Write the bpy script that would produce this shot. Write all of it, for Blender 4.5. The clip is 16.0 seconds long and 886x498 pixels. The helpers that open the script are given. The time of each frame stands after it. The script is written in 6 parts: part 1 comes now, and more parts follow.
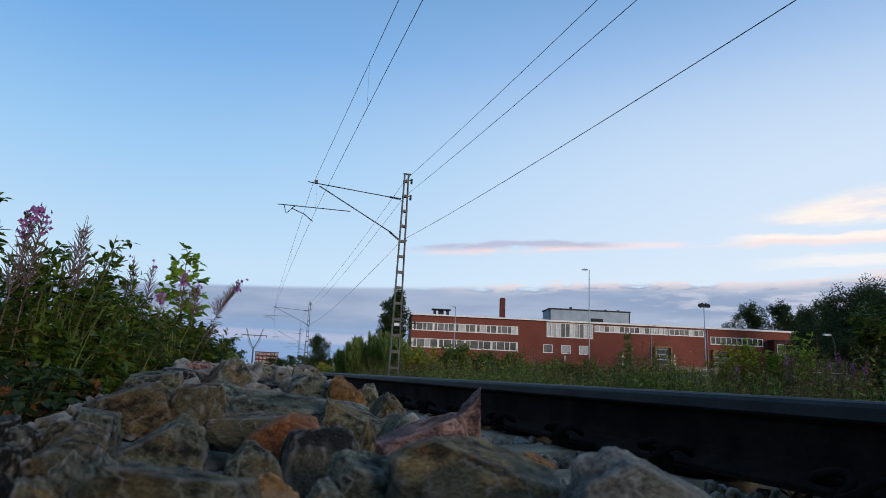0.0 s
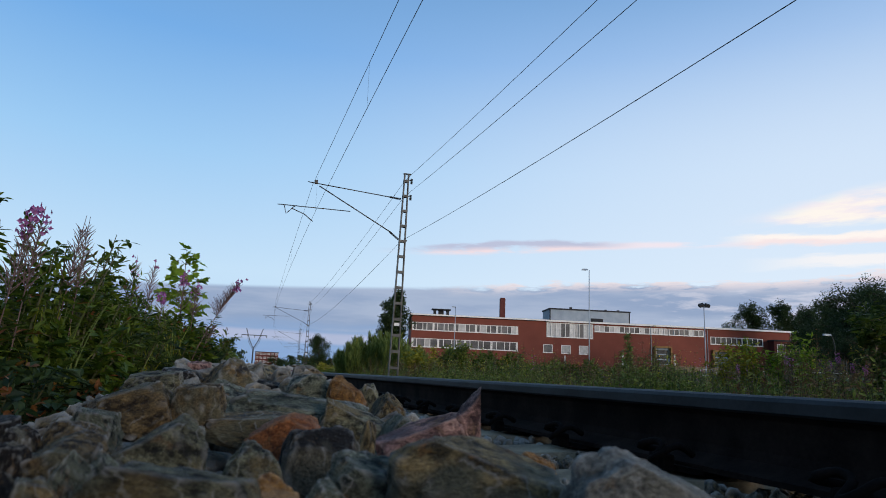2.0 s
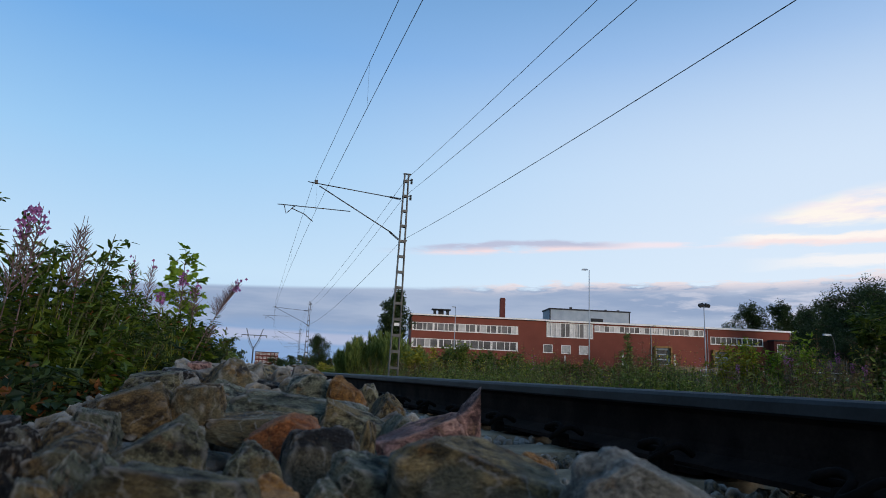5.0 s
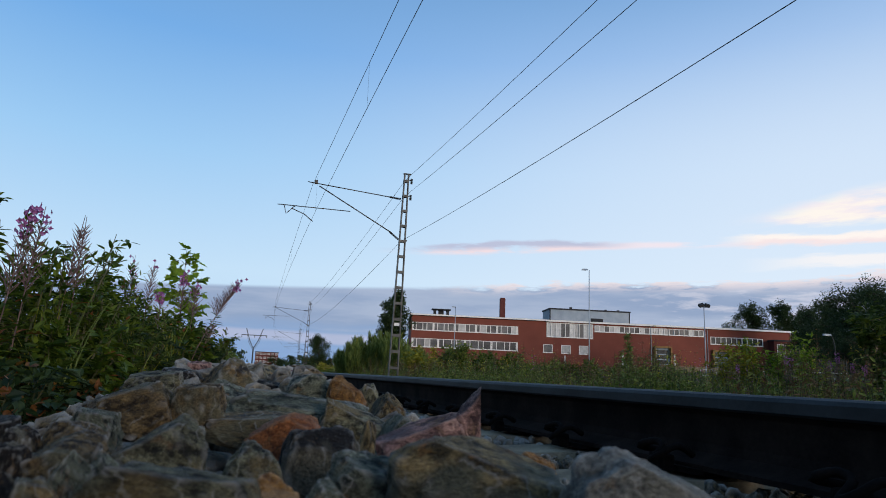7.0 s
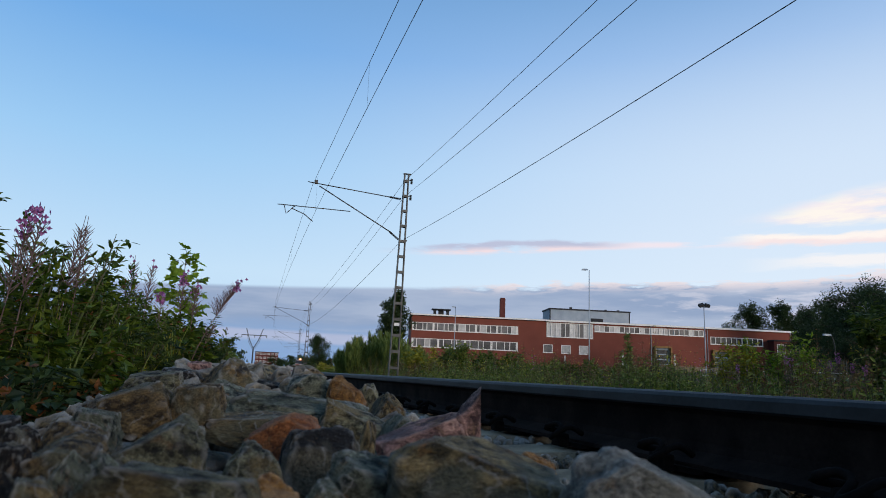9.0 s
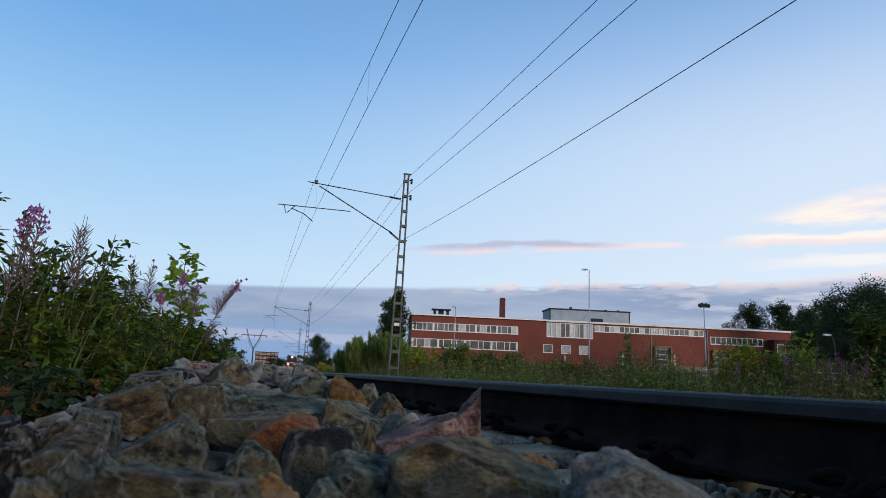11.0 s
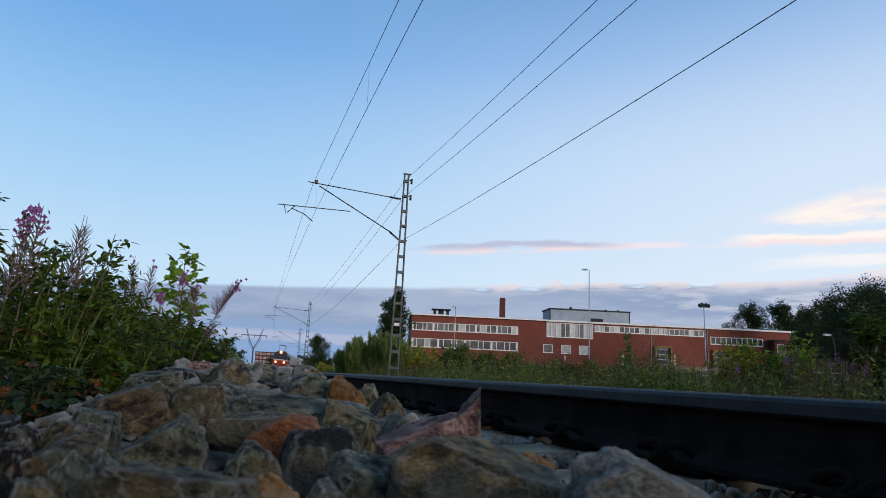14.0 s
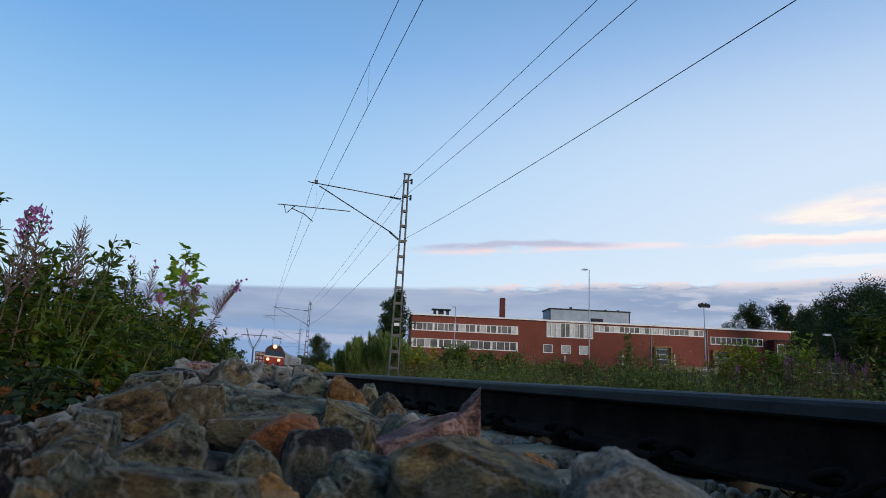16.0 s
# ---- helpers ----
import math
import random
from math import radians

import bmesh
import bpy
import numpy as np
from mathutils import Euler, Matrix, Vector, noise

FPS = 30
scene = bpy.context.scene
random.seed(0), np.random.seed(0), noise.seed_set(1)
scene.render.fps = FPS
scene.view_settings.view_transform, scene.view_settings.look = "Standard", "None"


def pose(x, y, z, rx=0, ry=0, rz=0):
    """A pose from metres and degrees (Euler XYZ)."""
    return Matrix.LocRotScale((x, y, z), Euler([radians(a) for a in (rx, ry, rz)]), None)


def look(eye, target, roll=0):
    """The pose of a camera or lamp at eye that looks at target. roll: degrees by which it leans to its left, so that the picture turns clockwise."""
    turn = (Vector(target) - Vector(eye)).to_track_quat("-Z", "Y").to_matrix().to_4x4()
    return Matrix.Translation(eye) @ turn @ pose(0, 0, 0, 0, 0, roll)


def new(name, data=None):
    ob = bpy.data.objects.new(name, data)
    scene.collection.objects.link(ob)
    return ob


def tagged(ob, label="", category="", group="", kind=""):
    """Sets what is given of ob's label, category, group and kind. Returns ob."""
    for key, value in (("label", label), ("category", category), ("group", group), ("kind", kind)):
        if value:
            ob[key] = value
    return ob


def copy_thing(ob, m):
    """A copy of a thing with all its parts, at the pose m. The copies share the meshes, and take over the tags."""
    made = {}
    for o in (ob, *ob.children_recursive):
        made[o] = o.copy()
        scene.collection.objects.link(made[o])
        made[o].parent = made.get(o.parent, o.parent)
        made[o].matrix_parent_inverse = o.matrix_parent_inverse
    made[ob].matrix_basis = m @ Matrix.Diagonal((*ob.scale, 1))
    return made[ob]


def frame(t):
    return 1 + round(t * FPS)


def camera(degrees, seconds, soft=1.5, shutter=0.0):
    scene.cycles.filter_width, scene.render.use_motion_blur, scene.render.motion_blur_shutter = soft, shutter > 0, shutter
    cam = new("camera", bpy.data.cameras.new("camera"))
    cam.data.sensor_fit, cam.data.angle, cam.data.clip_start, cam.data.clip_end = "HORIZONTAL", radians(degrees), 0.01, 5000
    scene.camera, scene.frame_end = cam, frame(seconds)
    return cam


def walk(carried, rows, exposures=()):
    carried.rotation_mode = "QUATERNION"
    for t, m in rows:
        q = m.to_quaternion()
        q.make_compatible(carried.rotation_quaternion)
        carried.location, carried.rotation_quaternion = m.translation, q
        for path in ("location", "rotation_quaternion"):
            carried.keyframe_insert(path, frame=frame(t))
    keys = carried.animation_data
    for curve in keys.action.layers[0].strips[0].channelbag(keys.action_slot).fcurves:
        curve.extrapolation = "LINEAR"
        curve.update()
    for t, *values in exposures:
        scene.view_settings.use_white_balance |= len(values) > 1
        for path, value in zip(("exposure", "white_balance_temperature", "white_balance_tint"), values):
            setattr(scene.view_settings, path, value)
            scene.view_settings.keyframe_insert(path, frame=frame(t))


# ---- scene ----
TH, R, LC = radians(17.4), 1320.0, 1.898      # track bearing at the camera, curve radius, centre line from the camera
cam = camera(68, 16.0, soft=0.9)
cam.data.dof.use_dof, cam.data.dof.focus_distance, cam.data.dof.aperture_fstop = True, 6.0, 15.0
EYE = pose(0, 0, 0.013, 90 + 10.94, 0, 0) @ pose(0, 0, 0, 0, 0, 2.348)
walk(cam, [(0, EYE), (16, EYE)], exposures=[(0, 0.0), (16, 0.0)])


def track(s, lat=0.0, z=0.0):
    """A point at arc length s along the curved track, lat metres right of its centre line, z above the rail heads."""
    a = s / R
    r, f = LC + R * (1 - math.cos(a)) + lat * math.cos(a), R * math.sin(a) - lat * math.sin(a)
    return Vector((r * math.cos(TH) - f * math.sin(TH), r * math.sin(TH) + f * math.cos(TH), z))


def bearing(s):
    """Degrees by which the track's direction at s turns from +y."""
    return math.degrees(TH - s / R)


def along(x, y):
    """Arc length and lateral offset of a place."""
    r, f = x * math.cos(TH) + y * math.sin(TH), -x * math.sin(TH) + y * math.cos(TH)
    rr = r - LC - R
    return R * math.atan2(f, -rr), R - math.hypot(rr, f)


def smooth(a, b, x):
    u = min(1.0, max(0.0, (x - a) / (b - a)))
    return u * u * (3 - 2 * u)


def rise(s, lat):
    """Height of the earth under ballast and plants."""
    if lat < 0:
        return -0.42 - 0.28 * smooth(-2.0, -3.6, lat) + 1.0 * smooth(-6, -30, lat) * smooth(12, 45, s)
    return -0.42 - 0.2 * smooth(2.0, 5.0, lat) + 0.9 * smooth(8, 32, lat) + 2.8 * smooth(32, 95, lat)


# ---- world and sun ----
SUN_AZ, SUN_EL = 143.0, 9.0                     # degrees right of +y, above the horizon


def build_world():
    w = bpy.data.worlds.new("dusk_sky")
    scene.world = w
    w.use_nodes = True
    nt = w.node_tree
    nt.nodes.clear()
    L = nt.links

    def N(kind, **kw):
        n = nt.nodes.new(kind)
        for k, v in kw.items():
            n.inputs[k].default_value = v
        return n

    def M(op, a, b=0.0, c=None):
        n = nt.nodes.new("ShaderNodeMath")
        n.operation = op
        for i, v in enumerate((a, b) if c is None else (a, b, c)):
            if isinstance(v, (int, float)):
                n.inputs[i].default_value = v
            else:
                L.new(v, n.inputs[i])
        return n.outputs[0]

    def step(a, b, v):
        n = nt.nodes.new("ShaderNodeMapRange")
        n.interpolation_type = "SMOOTHSTEP"
        L.new(v, n.inputs[0])
        for i, q in ((1, a), (2, b)):
            if isinstance(q, (int, float)):
                n.inputs[i].default_value = q
            else:
                L.new(q, n.inputs[i])
        return n.outputs[0]

    def mix(f, a, b):
        n = nt.nodes.new("ShaderNodeMix")
        n.data_type = "RGBA"
        for i, v in ((0, f), (6, a), (7, b)):
            if isinstance(v, tuple):
                n.inputs[i].default_value = (*v, 1)
            elif isinstance(v, (int, float)):
                n.inputs[i].default_value = v
            else:
                L.new(v, n.inputs[i])
        return n.outputs[2]

    sky = nt.nodes.new("ShaderNodeTexSky")
    sky.sky_type, sky.sun_disc = "NISHITA", False
    sky.sun_elevation, sky.sun_rotation = radians(SUN_EL), radians(SUN_AZ)
    sky.air_density, sky.dust_density, sky.ozone_density = 1.0, 0.6, 2.0
    co = nt.nodes.new("ShaderNodeTexCoord")
    sep = nt.nodes.new("ShaderNodeSeparateXYZ")
    L.new(co.outputs["Generated"], sep.inputs[0])
    X, Y, Z = sep.outputs
    # clear air: pale at the horizon, blue overhead, paler towards the sun
    ramp = nt.nodes.new("ShaderNodeValToRGB")
    L.new(Z, ramp.inputs[0])
    e = ramp.color_ramp.elements
    e[0].position, e[0].color = 0.0, (0.55, 0.72, 0.96, 1)
    e[1].position, e[1].color = 1.0, (0.12, 0.25, 0.46, 1)
    for p, c in ((0.14, (0.58, 0.79, 1.0)), (0.30, (0.365, 0.645, 0.97)), (0.45, (0.185, 0.445, 0.86)), (0.62, (0.15, 0.33, 0.62))):
        q = e.new(p)
        q.color = (*c, 1)
    side = step(-0.5, 0.6, X)
    air = mix(M("MULTIPLY", M("MULTIPLY", side, 0.62), M("SUBTRACT", 1.0, step(0.28, 0.62, Z))), ramp.outputs[0], (0.93, 0.99, 1.09))
    # the low warm glow of the sun's side of the sky, behind the camera
    glow = M("MULTIPLY", M("MULTIPLY", step(0.25, -0.55, Y), step(-0.7, 0.35, X)), M("SUBTRACT", 1.0, step(0.12, 0.55, Z)))
    air = mix(M("MULTIPLY", glow, 0.6), air, (1.27, 1.04, 0.70))
    # the side away from the sun, already dusky
    air = mix(M("MULTIPLY", M("MULTIPLY", step(0.45, -0.2, Y), step(0.25, -0.6, X)), 0.85), air, (0.05, 0.07, 0.12))
    nish = nt.nodes.new("ShaderNodeVectorMath")
    nish.operation = "SCALE"
    L.new(sky.outputs[0], nish.inputs[0])
    nish.inputs[3].default_value = 0.10
    base = mix(0.12, air, nish.outputs[0])
    # clouds: long level streaks
    mp = nt.nodes.new("ShaderNodeMapping")
    L.new(co.outputs["Generated"], mp.inputs[0])
    mp.inputs["Scale"].default_value = (2.2, 2.2, 16)
    n1 = N("ShaderNodeTexNoise", Scale=2.2, Detail=7.0, Roughness=0.55)
    L.new(mp.outputs[0], n1.inputs["Vector"])
    mp2 = nt.nodes.new("ShaderNodeMapping")
    L.new(co.outputs["Generated"], mp2.inputs[0])
    mp2.inputs["Scale"].default_value = (5, 5, 26)
    n2 = N("ShaderNodeTexNoise", Scale=2.6, Detail=8.0, Roughness=0.6)
    L.new(mp2.outputs[0], n2.inputs["Vector"])
    a, b = n1.outputs[0], n2.outputs[0]
    def near(v, centre, half, soft):
        """1 within half of centre, fading over soft."""
        return M("SUBTRACT", 1.0, step(half, half + soft, M("ABSOLUTE", M("SUBTRACT", v, centre))))

    # a level bank: smooth on one side, lumpy and sunlit along its top towards the sun
    lumpy = step(-0.12, 0.2, X)
    top = M("ADD", M("MULTIPLY_ADD", X, 0.05, 0.132), M("MULTIPLY", M("MULTIPLY", M("SUBTRACT", b, 0.5), 0.05), lumpy))
    top = M("SUBTRACT", top, M("MULTIPLY", step(0.2, 0.5, X), 0.012))
    front = step(-0.35, 0.1, Y)
    bank = M("MULTIPLY", M("MULTIPLY", M("SUBTRACT", 1.0, step(M("SUBTRACT", top, 0.004), M("ADD", top, 0.003), Z)), step(-0.02, 0.01, Z)), front)
    tone = mix(step(0.36, 0.66, a), (0.265, 0.35, 0.53), (0.375, 0.45, 0.61))
    tone = mix(M("MULTIPLY", step(0.15, 0.4, X), M("MULTIPLY", step(0.5, 0.66, b), 0.5)), tone, (0.76, 0.74, 0.82))
    low = M("MULTIPLY", M("SUBTRACT", 1.0, step(0.045, 0.075, M("ADD", Z, M("MULTIPLY", M("SUBTRACT", a, 0.5), 0.05)))), M("SUBTRACT", 1.0, step(0.0, 0.2, X)))
    tone = mix(M("MULTIPLY", low, 0.85), tone, (0.215, 0.36, 0.63))
    tone = mix(M("MULTIPLY", M("MULTIPLY", near(M("ADD", Z, M("MULTIPLY", M("SUBTRACT", a, 0.5), 0.02)), 0.048, 0.003, 0.007), M("SUBTRACT", 1.0, step(0.0, 0.2, X))), 0.55), tone, (0.56, 0.55, 0.68))
    edge = M("MULTIPLY", M("MULTIPLY", step(M("SUBTRACT", top, 0.018), top, Z), step(0.40, 0.56, b)), step(-0.05, 0.12, X))
    tone = mix(M("MULTIPLY", edge, 0.85), tone, (0.92, 0.80, 0.80))
    out = mix(M("MULTIPLY", bank, 0.93), base, tone)
    # a thin streak above the bank, grey beneath and pink along its lower rim
    c1 = M("ADD", M("MULTIPLY_ADD", M("MINIMUM", X, 0.14), 0.06, 0.189), M("MULTIPLY", M("SUBTRACT", a, 0.5), 0.01))
    c1 = M("ADD", c1, M("MULTIPLY", M("SUBTRACT", b, 0.5), 0.010))
    wide = M("MULTIPLY_ADD", M("SUBTRACT", 1.0, step(0.02, 0.22, M("ABSOLUTE", M("SUBTRACT", X, 0.1)))), 0.0065, 0.0015)
    d1 = M("SUBTRACT", M("ABSOLUTE", M("SUBTRACT", Z, c1)), wide)
    streak = M("MULTIPLY", M("SUBTRACT", 1.0, step(-0.001, 0.0045, d1)), M("MULTIPLY", step(-0.12, 0.03, X), M("SUBTRACT", 1.0, step(0.34, 0.45, X))))
    streak = M("MULTIPLY", streak, M("MULTIPLY", step(0.30, 0.52, b), front))
    scol = mix(step(-0.007, 0.003, M("SUBTRACT", Z, c1)), (0.93, 0.74, 0.76), (0.50, 0.52, 0.68))
    scol = mix(step(0.2, 0.3, X), scol, (0.90, 0.80, 0.86))
    out = mix(M("MULTIPLY", streak, 0.88), out, scol)
    # sunlit heaps near the sun's side: a long band, and a softer mass above it
    ragged = M("ADD", Z, M("MULTIPLY", M("SUBTRACT", b, 0.5), 0.022))
    band = M("MULTIPLY", near(ragged, 0.1985, 0.004, 0.006), M("MULTIPLY", step(0.38, 0.44, X), front))
    crown = M("MULTIPLY_ADD", step(0.40, 0.56, X), 0.030, 0.222)
    mass = M("MULTIPLY", M("MULTIPLY", step(0.212, 0.224, ragged), M("SUBTRACT", 1.0, step(M("SUBTRACT", crown, 0.004), M("ADD", crown, 0.016), ragged))), step(0.38, 0.49, X))
    mass = M("MULTIPLY", M("MULTIPLY", mass, front), step(0.34, 0.56, M("ADD", M("MULTIPLY", a, 0.45), M("MULTIPLY", b, 0.55))))
    hcol = mix(step(0.44, 0.6, b), (0.98, 0.86, 0.86), (1.05, 0.95, 0.84))
    out = mix(M("MULTIPLY", mass, 0.85), out, hcol)
    out = mix(M("MULTIPLY", band, 0.85), out, mix(step(-0.004, 0.002, M("SUBTRACT", ragged, 0.1985)), (0.98, 0.80, 0.78), (1.05, 0.94, 0.86)))
    faint = M("MULTIPLY", M("MULTIPLY", near(ragged, 0.168, 0.003, 0.008), step(0.40, 0.52, X)), front)
    out = mix(M("MULTIPLY", faint, 0.6), out, (1.05, 0.96, 0.90))
    # earth below the horizon
    out = mix(step(-0.02, 0.0, Z), (0.02, 0.022, 0.018), out)
    bg = nt.nodes.new("ShaderNodeBackground")
    L.new(out, bg.inputs[0])
    bg.inputs[1].default_value = 1.0
    o = nt.nodes.new("ShaderNodeOutputWorld")
    L.new(bg.outputs[0], o.inputs[0])


build_world()
sun = new("sun", bpy.data.lights.new("sun", "SUN"))
sun.data.energy, sun.data.angle, sun.data.color = 1.5, radians(22), (1.0, 0.88, 0.76)
_d = Vector((math.sin(radians(SUN_AZ)) * math.cos(radians(SUN_EL)), math.cos(radians(SUN_AZ)) * math.cos(radians(SUN_EL)), math.sin(radians(SUN_EL))))
sun.matrix_world = look(_d * 50, (0, 0, 0))
tagged(sun, kind="structure")


# ---- materials ----
def material(name, dark, light, scale=8.0, rough=0.8, metal=0.0, bump=0.3, fine=60.0, vary=0.0, island=False, spec=0.4, third=None, emit=None, depth=0.01, translucent=0.0):
    """A surface of two tones at one scale and grain at a finer one. vary: spread of value between objects or islands."""
    m = bpy.data.materials.new(name)
    m.use_nodes = True
    nt = m.node_tree
    p = nt.nodes["Principled BSDF"]
    co = nt.nodes.new("ShaderNodeTexCoord")
    n1 = nt.nodes.new("ShaderNodeTexNoise")
    n1.inputs["Scale"].default_value, n1.inputs["Detail"].default_value = scale, 5
    n2 = nt.nodes.new("ShaderNodeTexNoise")
    n2.inputs["Scale"].default_value, n2.inputs["Detail"].default_value, n2.inputs["Roughness"].default_value = fine, 4, 0.65
    for n in (n1, n2):
        nt.links.new(co.outputs["Object"], n.inputs["Vector"])
    ramp = nt.nodes.new("ShaderNodeValToRGB")
    e = ramp.color_ramp.elements
    e[0].position, e[0].color, e[1].position, e[1].color = 0.33, (*dark, 1), 0.68, (*light, 1)
    if third:
        q = e.new(0.76)
        q.color = (*third, 1)
    add = nt.nodes.new("ShaderNodeMath")
    add.operation = "MULTIPLY_ADD"
    nt.links.new(n2.outputs[0], add.inputs[0])
    add.inputs[1].default_value = 0.45
    sub = nt.nodes.new("ShaderNodeMath")
    sub.operation = "SUBTRACT"
    nt.links.new(n1.outputs[0], sub.inputs[0])
    sub.inputs[1].default_value = 0.225
    nt.links.new(sub.outputs[0], add.inputs[2])
    nt.links.new(add.outputs[0], ramp.inputs[0])
    colour = ramp.outputs[0]
    if vary:
        if island:
            rnd = nt.nodes.new("ShaderNodeNewGeometry").outputs["Random Per Island"]
        else:
            rnd = nt.nodes.new("ShaderNodeObjectInfo").outputs["Random"]
        mr = nt.nodes.new("ShaderNodeMapRange")
        nt.links.new(rnd, mr.inputs[0])
        mr.inputs[3].default_value, mr.inputs[4].default_value = 1 - vary, 1 + vary
        hs = nt.nodes.new("ShaderNodeHueSaturation")
        nt.links.new(mr.outputs[0], hs.inputs["Value"])
        mh = nt.nodes.new("ShaderNodeMapRange")
        nt.links.new(rnd, mh.inputs[0])
        mh.inputs[3].default_value, mh.inputs[4].default_value = 0.5 + vary * 0.05, 0.5 - vary * 0.05
        nt.links.new(mh.outputs[0], hs.inputs["Hue"])
        nt.links.new(colour, hs.inputs["Color"])
        colour = hs.outputs[0]
    nt.links.new(colour, p.inputs["Base Color"])
    p.inputs["Roughness"].default_value, p.inputs["Metallic"].default_value = rough, metal
    p.inputs["Specular IOR Level"].default_value = spec
    if bump:
        bp = nt.nodes.new("ShaderNodeBump")
        bp.inputs["Strength"].default_value, bp.inputs["Distance"].default_value = bump, depth
        nt.links.new(add.outputs[0], bp.inputs["Height"])
        nt.links.new(bp.outputs[0], p.inputs["Normal"])
    if emit:
        p.inputs["Emission Color"].default_value, p.inputs["Emission Strength"].default_value = (*emit[:3], 1), emit[3]
    if translucent:
        tr = nt.nodes.new("ShaderNodeBsdfTranslucent")
        nt.links.new(colour, tr.inputs["Color"])
        ms = nt.nodes.new("ShaderNodeMixShader")
        ms.inputs[0].default_value = translucent
        nt.links.new(p.outputs[0], ms.inputs[1])
        nt.links.new(tr.outputs[0], ms.inputs[2])
        nt.links.new(ms.outputs[0], nt.nodes["Material Output"].inputs["Surface"])
    return m


def leaf_material(name, dark, light, vary=0.48):
    return material(name, dark, light, scale=9, rough=0.55, bump=0.1, fine=90, vary=vary, island=True, spec=0.3, translucent=0.3, depth=0.002)


def stone_material(name, dark, light, patch, vein=(0.42, 0.40, 0.37), stain=(0.19, 0.115, 0.055), island=False, scale=1.0):
    """Broken rock: large patches, mottling, fine grain, pale veins and paler worn edges."""
    m = bpy.data.materials.new(name)
    m.use_nodes = True
    nt = m.node_tree
    p = nt.nodes["Principled BSDF"]
    co = nt.nodes.new("ShaderNodeTexCoord")
    rnd = nt.nodes.new("ShaderNodeNewGeometry").outputs["Random Per Island"] if island else nt.nodes.new("ShaderNodeObjectInfo").outputs["Random"]
    shift = nt.nodes.new("ShaderNodeVectorMath")
    shift.operation = "MULTIPLY_ADD"
    nt.links.new(rnd, shift.inputs[0])
    shift.inputs[1].default_value = (37, 53, 71)
    nt.links.new(co.outputs["Object"], shift.inputs[2])

    def tex(sc, detail, rough):
        n = nt.nodes.new("ShaderNodeTexNoise")
        n.inputs["Scale"].default_value, n.inputs["Detail"].default_value, n.inputs["Roughness"].default_value = sc * scale, detail, rough
        nt.links.new(shift.outputs[0], n.inputs["Vector"])
        return n.outputs[0]

    def ramp(v, a, b, ca, cb):
        r = nt.nodes.new("ShaderNodeValToRGB")
        e = r.color_ramp.elements
        e[0].position, e[0].color, e[1].position, e[1].color = a, (*ca, 1), b, (*cb, 1)
        nt.links.new(v, r.inputs[0])
        return r.outputs[0]

    def mix(f, a, b, kind="MIX"):
        n = nt.nodes.new("ShaderNodeMix")
        n.data_type, n.blend_type = "RGBA", kind
        for i, v in ((0, f), (6, a), (7, b)):
            if isinstance(v, (float, int)):
                n.inputs[i].default_value = v
            elif isinstance(v, tuple):
                n.inputs[i].default_value = (*v, 1)
            else:
                nt.links.new(v, n.inputs[i])
        return n.outputs[2]
    one, black = (1, 1, 1), (0, 0, 0)
    big, mid, fine = tex(1.6, 3, 0.5), tex(5.5, 6, 0.68), tex(32, 4, 0.7)
    col = ramp(mid, 0.42, 0.62, dark, light)
    col = mix(ramp(tex(3.4, 6, 0.72), 0.56, 0.66, black, (0.8, 0.8, 0.8)), col, stain)
    col = mix(ramp(big, 0.50, 0.62, black, one), col, patch)
    col = mix(0.75, col, ramp(fine, 0.32, 0.70, (0.25, 0.25, 0.26), (1.8, 1.8, 1.75)), "MULTIPLY")
    spk = nt.nodes.new("ShaderNodeTexVoronoi")
    spk.inputs["Scale"].default_value = 26 * scale
    nt.links.new(shift.outputs[0], spk.inputs["Vector"])
    col = mix(ramp(spk.outputs["Distance"], 0.08, 0.20, (0.28, 0.28, 0.28), black), col, vein)
    crack = nt.nodes.new("ShaderNodeTexVoronoi")
    crack.feature = "DISTANCE_TO_EDGE"
    crack.inputs["Scale"].default_value = 2.3 * scale
    bend = nt.nodes.new("ShaderNodeVectorMath")
    bend.operation = "MULTIPLY_ADD"
    nt.links.new(mid, bend.inputs[0])
    bend.inputs[1].default_value = (0.7, 0.7, 0.7)
    nt.links.new(shift.outputs[0], bend.inputs[2])
    nt.links.new(bend.outputs[0], crack.inputs["Vector"])
    col = mix(ramp(crack.outputs["Distance"], 0.008, 0.025, (0.45, 0.45, 0.45), black), col, (0.02, 0.018, 0.016))
    wave = nt.nodes.new("ShaderNodeTexWave")
    wave.inputs["Scale"].default_value, wave.inputs["Distortion"].default_value, wave.inputs["Detail"].default_value = 1.7 * scale, 14.0, 5
    nt.links.new(shift.outputs[0], wave.inputs["Vector"])
    veins = nt.nodes.new("ShaderNodeMath")
    veins.operation = "MULTIPLY"
    nt.links.new(ramp(wave.outputs["Fac"], 0.95, 1.0, black, (0.5, 0.5, 0.5)), veins.inputs[0])
    nt.links.new(ramp(tex(2.6, 3, 0.5), 0.5, 0.62, black, one), veins.inputs[1])
    col = mix(veins.outputs[0], col, vein)
    geo = nt.nodes.new("ShaderNodeNewGeometry")
    col = mix(ramp(geo.outputs["Pointiness"], 0.515, 0.58, black, (0.75, 0.75, 0.75)), col, vein)
    val = nt.nodes.new("ShaderNodeMapRange")
    nt.links.new(rnd, val.inputs[0])
    val.inputs[3].default_value, val.inputs[4].default_value = 0.65, 1.35
    hs = nt.nodes.new("ShaderNodeHueSaturation")
